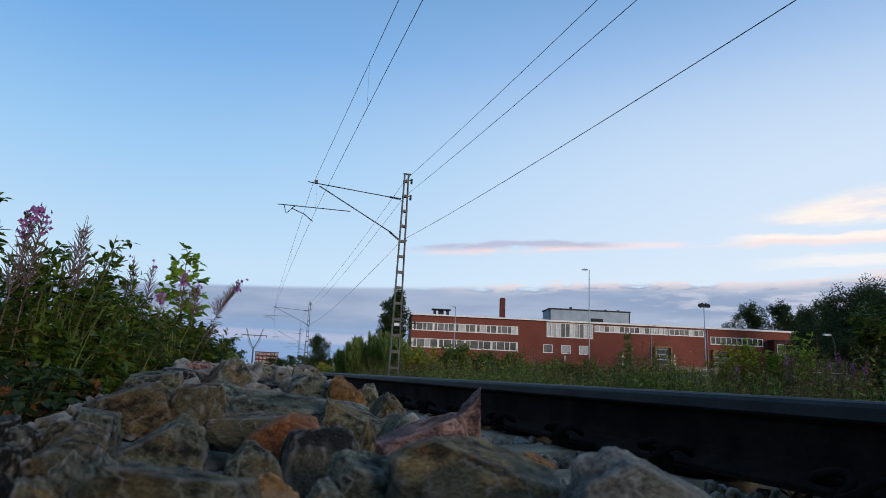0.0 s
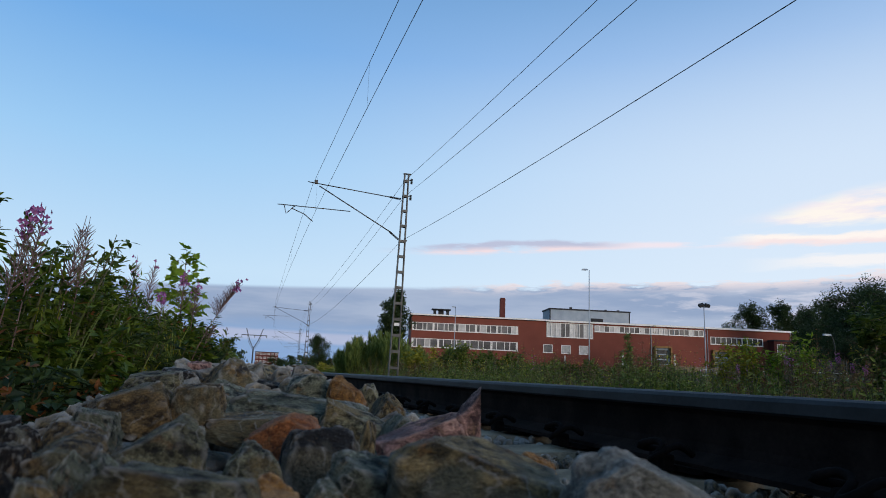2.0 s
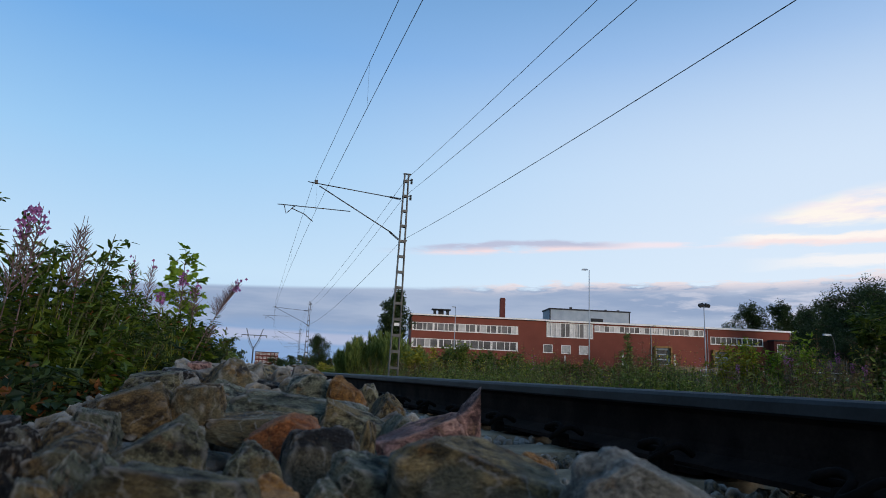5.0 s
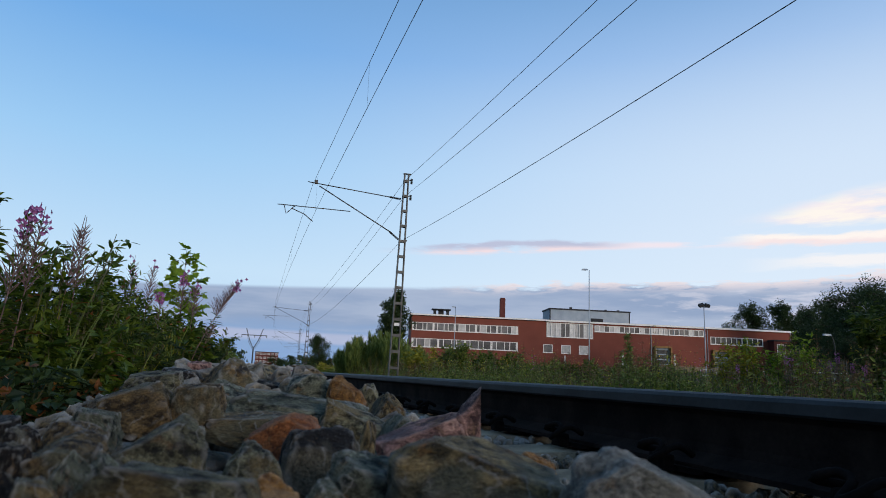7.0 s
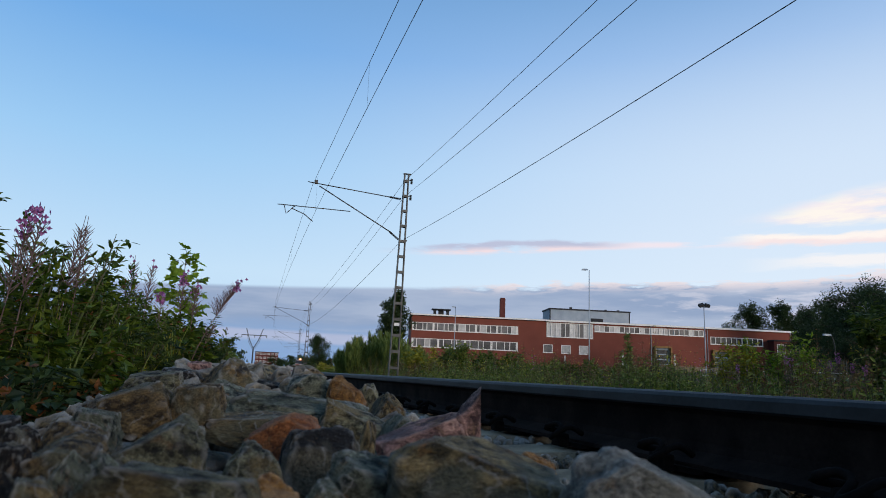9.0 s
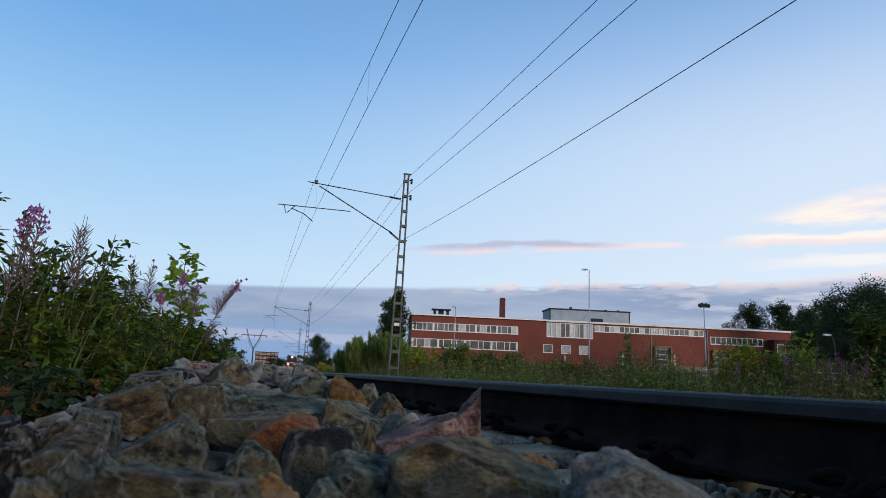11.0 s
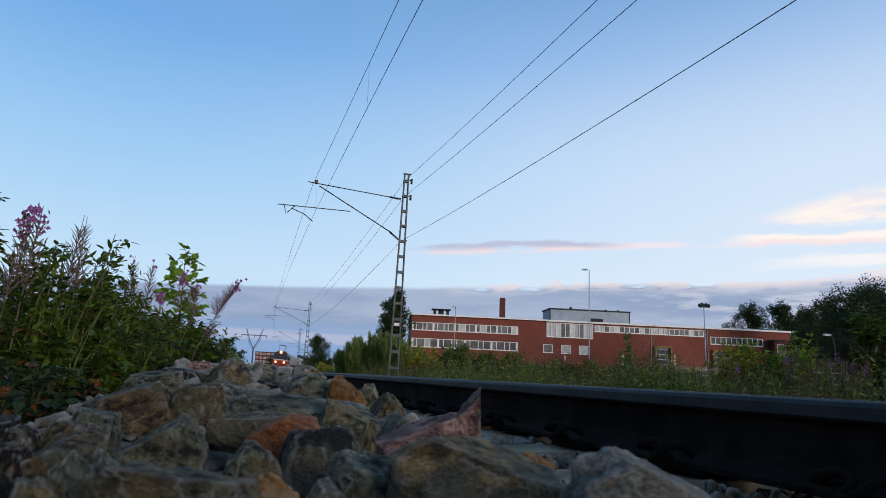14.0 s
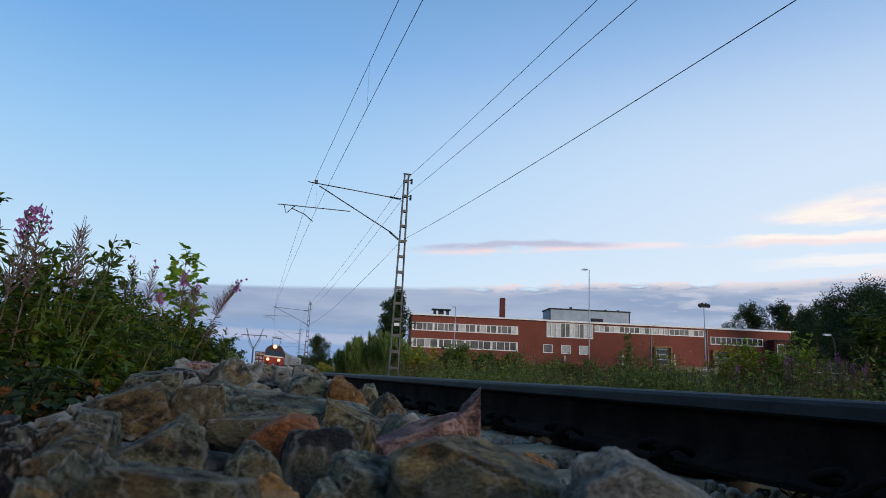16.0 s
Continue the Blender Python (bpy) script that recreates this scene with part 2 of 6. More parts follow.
    nt.links.new(val.outputs[0], hs.inputs["Value"])
    nt.links.new(col, hs.inputs["Color"])
    nt.links.new(hs.outputs[0], p.inputs["Base Color"])
    p.inputs["Roughness"].default_value, p.inputs["Specular IOR Level"].default_value = 0.78, 0.35
    h = nt.nodes.new("ShaderNodeMath")
    h.operation = "MULTIPLY_ADD"
    nt.links.new(fine, h.inputs[0])
    h.inputs[1].default_value = 0.35
    nt.links.new(mid, h.inputs[2])
    bp = nt.nodes.new("ShaderNodeBump")
    bp.inputs["Strength"].default_value, bp.inputs["Distance"].default_value = 0.8, 0.012
    nt.links.new(h.outputs[0], bp.inputs["Height"])
    nt.links.new(bp.outputs[0], p.inputs["Normal"])
    return m


STONE = {
    "pale": stone_material("pale_grey_granite", (0.085, 0.085, 0.078), (0.32, 0.315, 0.285), (0.19, 0.18, 0.15)),
    "grey": stone_material("grey_granite", (0.018, 0.017, 0.011), (0.260, 0.242, 0.146), (0.170, 0.124, 0.056)),
    "blue": stone_material("blue_grey_gneiss", (0.013, 0.016, 0.012), (0.209, 0.222, 0.168), (0.117, 0.121, 0.083)),
    "tan": stone_material("tan_granite", (0.030, 0.022, 0.010), (0.403, 0.295, 0.137), (0.117, 0.116, 0.080), stain=(0.260, 0.113, 0.022)),
    "brown": stone_material("brown_weathered_stone", (0.018, 0.011, 0.005), (0.221, 0.147, 0.064), (0.133, 0.116, 0.070)),
    "orange": stone_material("rust_orange_feldspar_stone", (0.240, 0.070, 0.020), (0.599, 0.202, 0.062), (0.383, 0.160, 0.076), (0.659, 0.383, 0.222)),
    "ochre": stone_material("ochre_stained_stone", (0.192, 0.080, 0.020), (0.551, 0.266, 0.067), (0.383, 0.234, 0.121), (0.659, 0.446, 0.282)),
    "pink": stone_material("pinkish_granite", (0.055, 0.028, 0.028), (0.330, 0.185, 0.160), (0.115, 0.071, 0.072), (0.550, 0.351, 0.280)),
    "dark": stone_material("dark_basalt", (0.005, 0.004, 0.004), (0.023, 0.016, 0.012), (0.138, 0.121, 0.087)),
}
MIXED_STONE = stone_material("mixed_ballast_stone", (0.021, 0.017, 0.009), (0.286, 0.216, 0.115), (0.164, 0.130, 0.071), island=True, scale=16)
EARTH = material("dark_earth_and_grass", (0.03, 0.035, 0.015), (0.09, 0.10, 0.04), 0.8, 0.95, bump=0.6, fine=9, depth=0.05)
GRIT = material("fine_ballast_grit", (0.03, 0.028, 0.027), (0.15, 0.13, 0.11), 25, 0.95, bump=0.8, fine=160, depth=0.01)
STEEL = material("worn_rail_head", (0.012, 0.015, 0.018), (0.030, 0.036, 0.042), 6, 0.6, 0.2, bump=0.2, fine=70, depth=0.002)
# brown rust, its colour darkened almost to black for the shade below the head
SHADED_RUST = material("shaded_rusty_rail_web", (0.010, 0.0075, 0.007), (0.028, 0.02, 0.017), 9, 0.95, 0.0, bump=0.4, fine=90, depth=0.003, spec=0.08)
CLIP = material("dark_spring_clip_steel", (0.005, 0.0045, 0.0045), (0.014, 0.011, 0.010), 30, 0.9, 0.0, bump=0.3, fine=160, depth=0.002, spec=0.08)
CONCRETE = material("weathered_sleeper_concrete", (0.15, 0.115, 0.072), (0.37, 0.30, 0.20), 9, 0.9, bump=0.5, fine=120, vary=0.1, depth=0.004)
GALV = material("galvanised_steel", (0.045, 0.047, 0.05), (0.11, 0.112, 0.115), 3, 0.55, 0.35, bump=0.1, fine=40, depth=0.003)
WIRE = material("dark_copper_wire", (0.035, 0.035, 0.04), (0.07, 0.07, 0.075), 3, 0.6, 0.4, bump=0)
INSUL = material("dark_glazed_insulator", (0.012, 0.01, 0.011), (0.03, 0.024, 0.024), 12, 0.3, bump=0)
BARK = material("grey_brown_bark", (0.03, 0.024, 0.018), (0.11, 0.09, 0.07), 14, 0.95, bump=0.6, fine=70, depth=0.01)
STEM = material("green_brown_stem", (0.05, 0.06, 0.02), (0.14, 0.12, 0.06), 20, 0.8, bump=0.2, fine=80, vary=0.2, island=True, depth=0.002)
REDSTEM = material("reddish_pod_stem", (0.10, 0.055, 0.050), (0.26, 0.17, 0.15), 20, 0.75, bump=0.1, fine=80, vary=0.3, island=True, depth=0.002)
LEAF = leaf_material("shrub_leaf_green", (0.036, 0.072, 0.006), (0.125, 0.185, 0.018))
LEAF_DARK = leaf_material("dark_leaf_green", (0.016, 0.036, 0.012), (0.052, 0.088, 0.026))
LEAF_REED = leaf_material("dull_reed_green", (0.095, 0.145, 0.034), (0.24, 0.32, 0.085), 0.35)
LEAF_MEADOW = leaf_material("dull_meadow_leaf", (0.075, 0.12, 0.020), (0.21, 0.27, 0.050))
DOCK = leaf_material("brown_dock_seed", (0.11, 0.065, 0.026), (0.27, 0.17, 0.075))
LEAF_LIME = leaf_material("light_sapling_leaf", (0.105, 0.20, 0.012), (0.25, 0.37, 0.030), 0.4)
LEAF_YELLOW = leaf_material("yellow_green_leaf", (0.18, 0.19, 0.018), (0.40, 0.37, 0.038), 0.3)
LEAF_RUST = leaf_material("autumn_tinted_leaf", (0.12, 0.05, 0.012), (0.32, 0.15, 0.04))
FIRELEAF = leaf_material("willowherb_leaf", (0.030, 0.058, 0.008), (0.100, 0.145, 0.020))
GRASS = leaf_material("meadow_grass", (0.11, 0.15, 0.022), (0.29, 0.32, 0.065))
STRAW = leaf_material("dry_grass_seed_head", (0.12, 0.09, 0.05), (0.28, 0.20, 0.12))
PETAL = material("magenta_petal", (0.37, 0.10, 0.30), (0.62, 0.26, 0.52), 40, 0.6, bump=0, fine=100, vary=0.25, island=True, translucent=0.35)
YELLOW = material("yellow_flower_petal", (0.5, 0.38, 0.03), (0.75, 0.6, 0.08), 40, 0.6, bump=0, fine=100, vary=0.2, island=True)
BRICK = material("red_brick_facade", (0.18, 0.052, 0.037), (0.23, 0.068, 0.048), 0.25, 0.9, bump=0.1, fine=10, depth=0.02)
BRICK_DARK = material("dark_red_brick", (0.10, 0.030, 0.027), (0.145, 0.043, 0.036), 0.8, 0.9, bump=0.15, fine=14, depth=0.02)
TRIM = material("off_white_painted_trim", (0.76, 0.75, 0.74), (0.88, 0.87, 0.86), 0.7, 0.6, bump=0.05, fine=9)
BLIND = material("pale_window_blind", (0.48, 0.48, 0.49), (0.68, 0.67, 0.67), 1.5, 0.8, bump=0.05, fine=12, vary=0.25)
PANE = material("curtained_window_glass", (0.11, 0.11, 0.115), (0.22, 0.21, 0.215), 0.7, 0.3, 0.0, bump=0, fine=6, vary=0.4, spec=0.12)
PANE_DARK = material("dark_window_glass", (0.02, 0.022, 0.027), (0.06, 0.065, 0.07), 0.7, 0.3, 0.0, bump=0, fine=6, vary=0.45, spec=0.12)
SHEET = material("pale_blue_grey_metal_sheet", (0.27, 0.34, 0.43), (0.37, 0.44, 0.53), 0.5, 0.6, 0.1, bump=0.05, fine=7)
ROOFDARK = material("dark_roof_felt", (0.02, 0.022, 0.028), (0.05, 0.052, 0.06), 0.8, 0.85, bump=0.1, fine=9)
YELLOW_PAINT = material("ochre_yellow_painted_frame", (0.20, 0.105, 0.025), (0.30, 0.17, 0.045), 2, 0.6, bump=0.05, fine=14)
WHITE_PAINT = material("white_painted_steel", (0.6, 0.6, 0.6), (0.8, 0.8, 0.8), 2, 0.5, bump=0.05, fine=15)
TRAINMAROON = material("dark_maroon_locomotive_paint", (0.035, 0.010, 0.009), (0.06, 0.016, 0.014), 0.8, 0.4, bump=0.03, fine=9)
TRAINRED = material("red_locomotive_paint", (0.24, 0.012, 0.008), (0.36, 0.022, 0.014), 0.8, 0.4, bump=0.03, fine=9)
TRAINGREY = material("grey_wagon_paint", (0.22, 0.22, 0.235), (0.40, 0.40, 0.41), 0.5, 0.6, bump=0.05, fine=6, vary=0.12)
TRAINDARK = material("dark_underframe", (0.012, 0.012, 0.013), (0.04, 0.037, 0.035), 2, 0.8, bump=0.1, fine=20)
CREAM = material("cream_paint_band", (0.55, 0.50, 0.42), (0.72, 0.67, 0.58), 1.5, 0.5, bump=0)
SCREEN = material("dark_windscreen_glass", (0.012, 0.014, 0.018), (0.03, 0.034, 0.04), 1, 0.06, bump=0, spec=0.8)
HEADLIGHT = material("lit_headlamp", (0.9, 0.7, 0.5), (1, 0.8, 0.6), 1, 0.3, bump=0, emit=(1.0, 0.62, 0.30, 3.2))
# emission that imitates the orange bloom round a lit headlamp
LAMP_BLOOM = material("orange_lamp_bloom", (0.8, 0.4, 0.15), (0.9, 0.5, 0.2), 1, 0.4, bump=0, emit=(1.0, 0.24, 0.05, 0.6))
LENS = material("clear_lamp_lens", (0.5, 0.5, 0.5), (0.7, 0.7, 0.7), 3, 0.2, bump=0)


# ---- mesh building ----
class Geo:
    """Vertices and faces gathered in plain lists, made into one mesh object at the end."""

    def __init__(self):
        self.v, self.f, self.m = [], [], []

    def add(self, verts, faces, mat=0):
        n = len(self.v)
        self.v.extend(tuple(p) for p in verts)
        self.f.extend(tuple(i + n for i in q) for q in faces)
        self.m.extend([mat] * len(faces))

    def box(self, c, size, mat=0, turn=None, taper=1.0):
        x, y, z = (k / 2 for k in size)
        pts = []
        for sz in (-1, 1):
            k = taper if sz > 0 else 1.0
            for sx, sy in ((-1, -1), (1, -1), (1, 1), (-1, 1)):
                p = Vector((sx * x * k, sy * y * k, sz * z))
                pts.append((turn @ p if turn else p) + Vector(c))
        self.add(pts, [(3, 2, 1, 0), (4, 5, 6, 7), (0, 1, 5, 4), (1, 2, 6, 5), (2, 3, 7, 6), (3, 0, 4, 7)], mat)

    def tube(self, path, radii, sides=6, mat=0, cap=True):
        path = [Vector(p) for p in path]
        if not hasattr(radii, "__len__"):
            radii = [radii] * len(path)
        rings = []
        for i, p in enumerate(path):
            d = (path[min(i + 1, len(path) - 1)] - path[max(i - 1, 0)]).normalized()
            u = d.orthogonal().normalized() if i == 0 else (u - d * u.dot(d)).normalized()
            w = d.cross(u)
            rings.append([p + (u * math.cos(k * math.tau / sides) + w * math.sin(k * math.tau / sides)) * radii[i] for k in range(sides)])
        faces = []
        for i in range(len(path) - 1):
            for k in range(sides):
                a, b = i * sides + k, i * sides + (k + 1) % sides
                faces.append((a, b, b + sides, a + sides))
        if cap:
            faces += [tuple(reversed(range(sides))), tuple(range((len(path) - 1) * sides, len(path) * sides))]
        self.add([p for r in rings for p in r], faces, mat)

    def leaf(self, base, tip, normal, width, mat=0, fold=0.15, droop=0.0):
        """A pointed oval leaf folded along its midrib."""
        base, tip = Vector(base), Vector(tip)
        d = tip - base
        side = d.cross(normal)
        if side.length < 1e-9:
            side = d.orthogonal()
        side = side.normalized() * width / 2
        up = side.cross(d).normalized()
        low, lift = up * (-droop * d.length), up * fold * width
        p, q = base + d * 0.28 + lift, base + d * 0.66 + lift * 0.8 + low * 0.4
        self.add([base, p + side * 0.92, q + side * 0.72, tip + low, q - side * 0.72, p - side * 0.92], [(0, 1, 2, 3), (0, 3, 4, 5)], mat)

    def blade(self, base, tip, width, mat=0, bend=None):
        base, tip = Vector(base), Vector(tip)
        d = tip - base
        side = d.cross(Vector((random.uniform(-1, 1), random.uniform(-1, 1), 0.1)))
        side = (side if side.length > 1e-9 else Vector((1, 0, 0))).normalized() * width / 2
        mid = base + d * 0.55 + (bend or Vector())
        self.add([base - side, base + side, mid + side * 0.8, mid - side * 0.8, tip], [(0, 1, 2, 3), (3, 2, 4)], mat)

    def lobed(self, base, tip, normal, width, mat=0):
        """A lobed maple leaf of eleven corners round a centre."""
        base, tip = Vector(base), Vector(tip)
        d = tip - base
        side = d.cross(normal).normalized() * width / 2
        up = side.cross(d).normalized() * width * 0.1
        outline = ((0, 0), (0.10, 0.55), (0.28, 1.0), (0.42, 0.55), (0.62, 0.85), (0.72, 0.38), (1.0, 0.0))
        pts = [base + d * 0.4]
        for u, w in outline:
            pts.append(base + d * u + side * w + up * w)
        for u, w in reversed(outline[1:-1]):
            pts.append(base + d * u - side * w + up * w)
        n = len(pts) - 1
        self.add(pts, [(0, i, i % n + 1) for i in range(1, n + 1)], mat)

    def mesh(self, name, mats, flat=True):
        me = bpy.data.meshes.new(name)
        me.from_pydata(self.v, [], self.f)
        for m in mats if isinstance(mats, (list, tuple)) else [mats]:
            me.materials.append(m)
        me.polygons.foreach_set("material_index", self.m)
        if not flat:
            me.polygons.foreach_set("use_smooth", [True] * len(me.polygons))
        me.update()
        return me

    def put(self, name, mats, parent=None, label="", flat=True, m=None):
        ob = new(name, self.mesh(name, mats, flat))
        if parent:
            ob.parent = parent
        if m is not None:
            ob.matrix_basis = m
        return tagged(ob, label=label)


def part(name, geo, mats, parent, label="", flat=True):
    return geo.put(name, mats, parent, label, flat)


def thing(name, m, label, category, group="", kind=""):
    """An empty at a thing's base."""
    ob = new(name)
    ob.empty_display_size = 0.1
    ob.matrix_basis = m
    return tagged(ob, label, category, group, kind)


def boxpart(name, c, size, mat, parent, label="", bevel=0.0):
    bm = bmesh.new()
    bmesh.ops.create_cube(bm, size=1.0, matrix=Matrix.Translation(c) @ Matrix.Diagonal((*size, 1)))
    if bevel:
        bmesh.ops.bevel(bm, geom=bm.edges[:], offset=bevel, segments=2, affect="EDGES", profile=0.6)
    me = bpy.data.meshes.new(name)
    bm.to_mesh(me)
    bm.free()
    me.materials.append(mat)
    ob = new(name, me)
    ob.parent = parent
    return tagged(ob, label=label)


# ---- ground ----
def build_ground():
    g = Geo()
    n = 150
    us = [math.copysign(math.sinh(abs(u) * 7.2) / math.sinh(7.2) * 3500, u) for u in (2 * i / n - 1 for i in range(n + 1))]
    pts = []
    for j in range(n + 1):
        for i in range(n + 1):
            x, y = us[i], us[j]
            s, lat = along(x, y)
            k = 1 - smooth(250, 700, math.hypot(x, y))
            near = 1.0 if abs(lat) < 4 else 2.5
            z = rise(s, lat) * k + (1 - k) * 0.5 + noise.noise(Vector((x * 0.4, y * 0.4, 0))) * 0.05 * near
            pts.append((x, y, z))
    g.add(pts, [(j * (n + 1) + i, j * (n + 1) + i + 1, (j + 1) * (n + 1) + i + 1, (j + 1) * (n + 1) + i) for j in range(n) for i in range(n)])
    ob = g.put("ground", EARTH, flat=False)
    tagged(ob, "dark grassy earth beside the railway", "ground", kind="structure")


build_ground()


# ---- track ----
def bed(s, lat):
    """Height of the ballast's surface: low by the sleepers, a heaped crest on the shoulder."""
    if lat > -0.7:
        z = -0.185 - 0.063 * (lat + 0.8) if lat < 1.6 else -0.36 - 0.35 * (lat - 1.6)
    else:
        crest = -0.115 + 0.10 * smooth(0.45, 1.9, s) - 0.02 * smooth(3, 8, s)
        z = -0.2 + (crest + 0.2) * smooth(-1.28, -1.75, lat)
        z -= 0.48 * max(0.0, -2.0 - lat)
    return z


def build_bed():
    g = Geo()
    lats = [-3.2 + 0.1 * i for i in range(20)] + [-1.2 + 0.3 * i for i in range(14)]
    ss = [-6 + 0.4 * i for i in range(15)] + [0.1 * i for i in range(60)] + [6 * 1.07 ** i for i in range(66)]
    for s in ss:
        for lat in lats:
            p = track(s, lat, max(bed(s, lat) - 0.03, rise(s, lat) - 0.12))
            g.v.append(tuple(p))
    w = len(lats)
    for j in range(len(ss) - 1):
        for i in range(w - 1):
            g.f.append((j * w + i, j * w + i + 1, (j + 1) * w + i + 1, (j + 1) * w + i))
            g.m.append(0)
    ob = g.put("ballast_bed", GRIT, flat=False)
    return tagged(ob, "grey crushed-stone ballast bed under the railway track", "ballast", kind="structure")


BED = build_bed()


CANT = 3.6                                      # degrees by which the curve's outer, near rail is raised


def build_rail(lat, drop, label):
    """A flat-bottomed rail: head, web and foot."""
    head = ((-0.030, -0.0395), (-0.036, -0.034), (-0.036, -0.012), (-0.032, -0.004), (-0.022, 0.0), (0.022, 0.0), (0.032, -0.004), (0.036, -0.012), (0.036, -0.034), (0.030, -0.0395))
    web = ((-0.028, -0.0395), (0.028, -0.0395), (0.012, -0.052), (0.009, -0.075), (0.009, -0.118), (0.016, -0.138), (-0.016, -0.138), (-0.009, -0.118), (-0.009, -0.075), (-0.012, -0.052))
    foot = ((-0.016, -0.138), (0.016, -0.138), (0.045, -0.152), (0.075, -0.160), (0.075, -0.172), (-0.075, -0.172), (-0.075, -0.160), (-0.045, -0.152))
    t = tagged(new("rail"), label, "rail", "running rails")
    ss = [-8 + 0.5 * i for i in range(50)] + [17 * 1.05 ** i for i in range(70)]
    for name, ring, mat in (("head", head, STEEL), ("web", web, SHADED_RUST), ("foot", foot, SHADED_RUST)):
        g = Geo()
        n = len(ring)
        for s in ss:
            for a, z in ring:
                g.v.append(tuple(track(s, lat + a, z - drop)))
        for j in range(len(ss) - 1):
            for i in range(n):
                g.f.append((j * n + i, j * n + (i + 1) % n, (j + 1) * n + (i + 1) % n, (j + 1) * n + i))
                g.m.append(0)
        g.f += [tuple(range(n)), tuple(reversed(range((len(ss) - 1) * n, len(ss) * n)))]
        g.m += [0, 0]
        part(name, g, mat, t)


build_rail(-0.798, 0.0, "long steel railway rail with worn dark-blue head and rusty web")
build_rail(0.798, 0.1, "parallel steel railway rail with worn head on concrete sleepers")


def canted(s):
    """The track's own space at s, tipped about the near rail."""
    return Matrix.Translation(track(s)) @ pose(0, 0, 0, 0, 0, bearing(s)) @ pose(-0.798, 0, 0, 0, CANT, 0) @ pose(0.798, 0, 0)


def build_sleeper(s):
    """Concrete sleeper with its pads and spring clips."""
    t = thing("sleeper", canted(s), "weathered beige concrete sleeper bedded in crushed stone", "sleeper", "track sleepers")
    bm = bmesh.new()
    rings = []
    for x, top, half in ((-1.22, -0.245, 0.118), (-1.19, -0.222, 0.13), (-0.95, -0.197, 0.125), (-0.6, -0.186, 0.125), (0, -0.205, 0.11), (0.6, -0.186, 0.125), (0.95, -0.197, 0.125), (1.19, -0.222, 0.13), (1.22, -0.245, 0.118)):
        ring = [(x, -half - 0.03, -0.39), (x, -half, top - 0.022), (x, -half + 0.022, top), (x, half - 0.022, top), (x, half, top - 0.022), (x, half + 0.03, -0.39)]
        rings.append([bm.verts.new(p) for p in ring])
    for p, q in zip(rings, rings[1:]):
        for i in range(6):
            bm.faces.new((p[i], p[(i + 1) % 6], q[(i + 1) % 6], q[i]))
    bm.faces.new(rings[0])
    bm.faces.new(list(reversed(rings[-1])))
    bmesh.ops.recalc_face_normals(bm, faces=bm.faces[:])
    me = bpy.data.meshes.new("beam")
    bm.to_mesh(me)
    bm.free()
    me.materials.append(CONCRETE)
    ob = new("beam", me)
    ob.parent = t
    for lat in (-0.798, 0.798):
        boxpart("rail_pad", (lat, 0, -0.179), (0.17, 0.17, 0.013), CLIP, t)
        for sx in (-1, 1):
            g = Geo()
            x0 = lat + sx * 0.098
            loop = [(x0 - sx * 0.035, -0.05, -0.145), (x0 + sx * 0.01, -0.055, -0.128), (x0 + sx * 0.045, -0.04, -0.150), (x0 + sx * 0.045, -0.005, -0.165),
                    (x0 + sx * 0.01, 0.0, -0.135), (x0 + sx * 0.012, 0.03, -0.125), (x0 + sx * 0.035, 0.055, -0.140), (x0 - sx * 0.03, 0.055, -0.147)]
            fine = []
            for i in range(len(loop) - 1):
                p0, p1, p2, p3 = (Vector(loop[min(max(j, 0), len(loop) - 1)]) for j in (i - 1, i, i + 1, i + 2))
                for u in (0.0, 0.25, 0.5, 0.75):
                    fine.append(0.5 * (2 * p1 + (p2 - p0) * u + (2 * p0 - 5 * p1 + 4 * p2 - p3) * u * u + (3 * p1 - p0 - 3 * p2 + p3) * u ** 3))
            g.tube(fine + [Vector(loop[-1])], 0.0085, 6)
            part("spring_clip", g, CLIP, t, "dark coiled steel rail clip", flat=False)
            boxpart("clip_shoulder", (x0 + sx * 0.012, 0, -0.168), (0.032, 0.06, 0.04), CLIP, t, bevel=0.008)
    return t


FIRST, GAP = 0.86, 0.50                          # sleepers along the track
_sleeper = build_sleeper(FIRST)
for i in range(-13, 78):
    s = FIRST + GAP * i
    if i:
        copy_thing(_sleeper, canted(s))


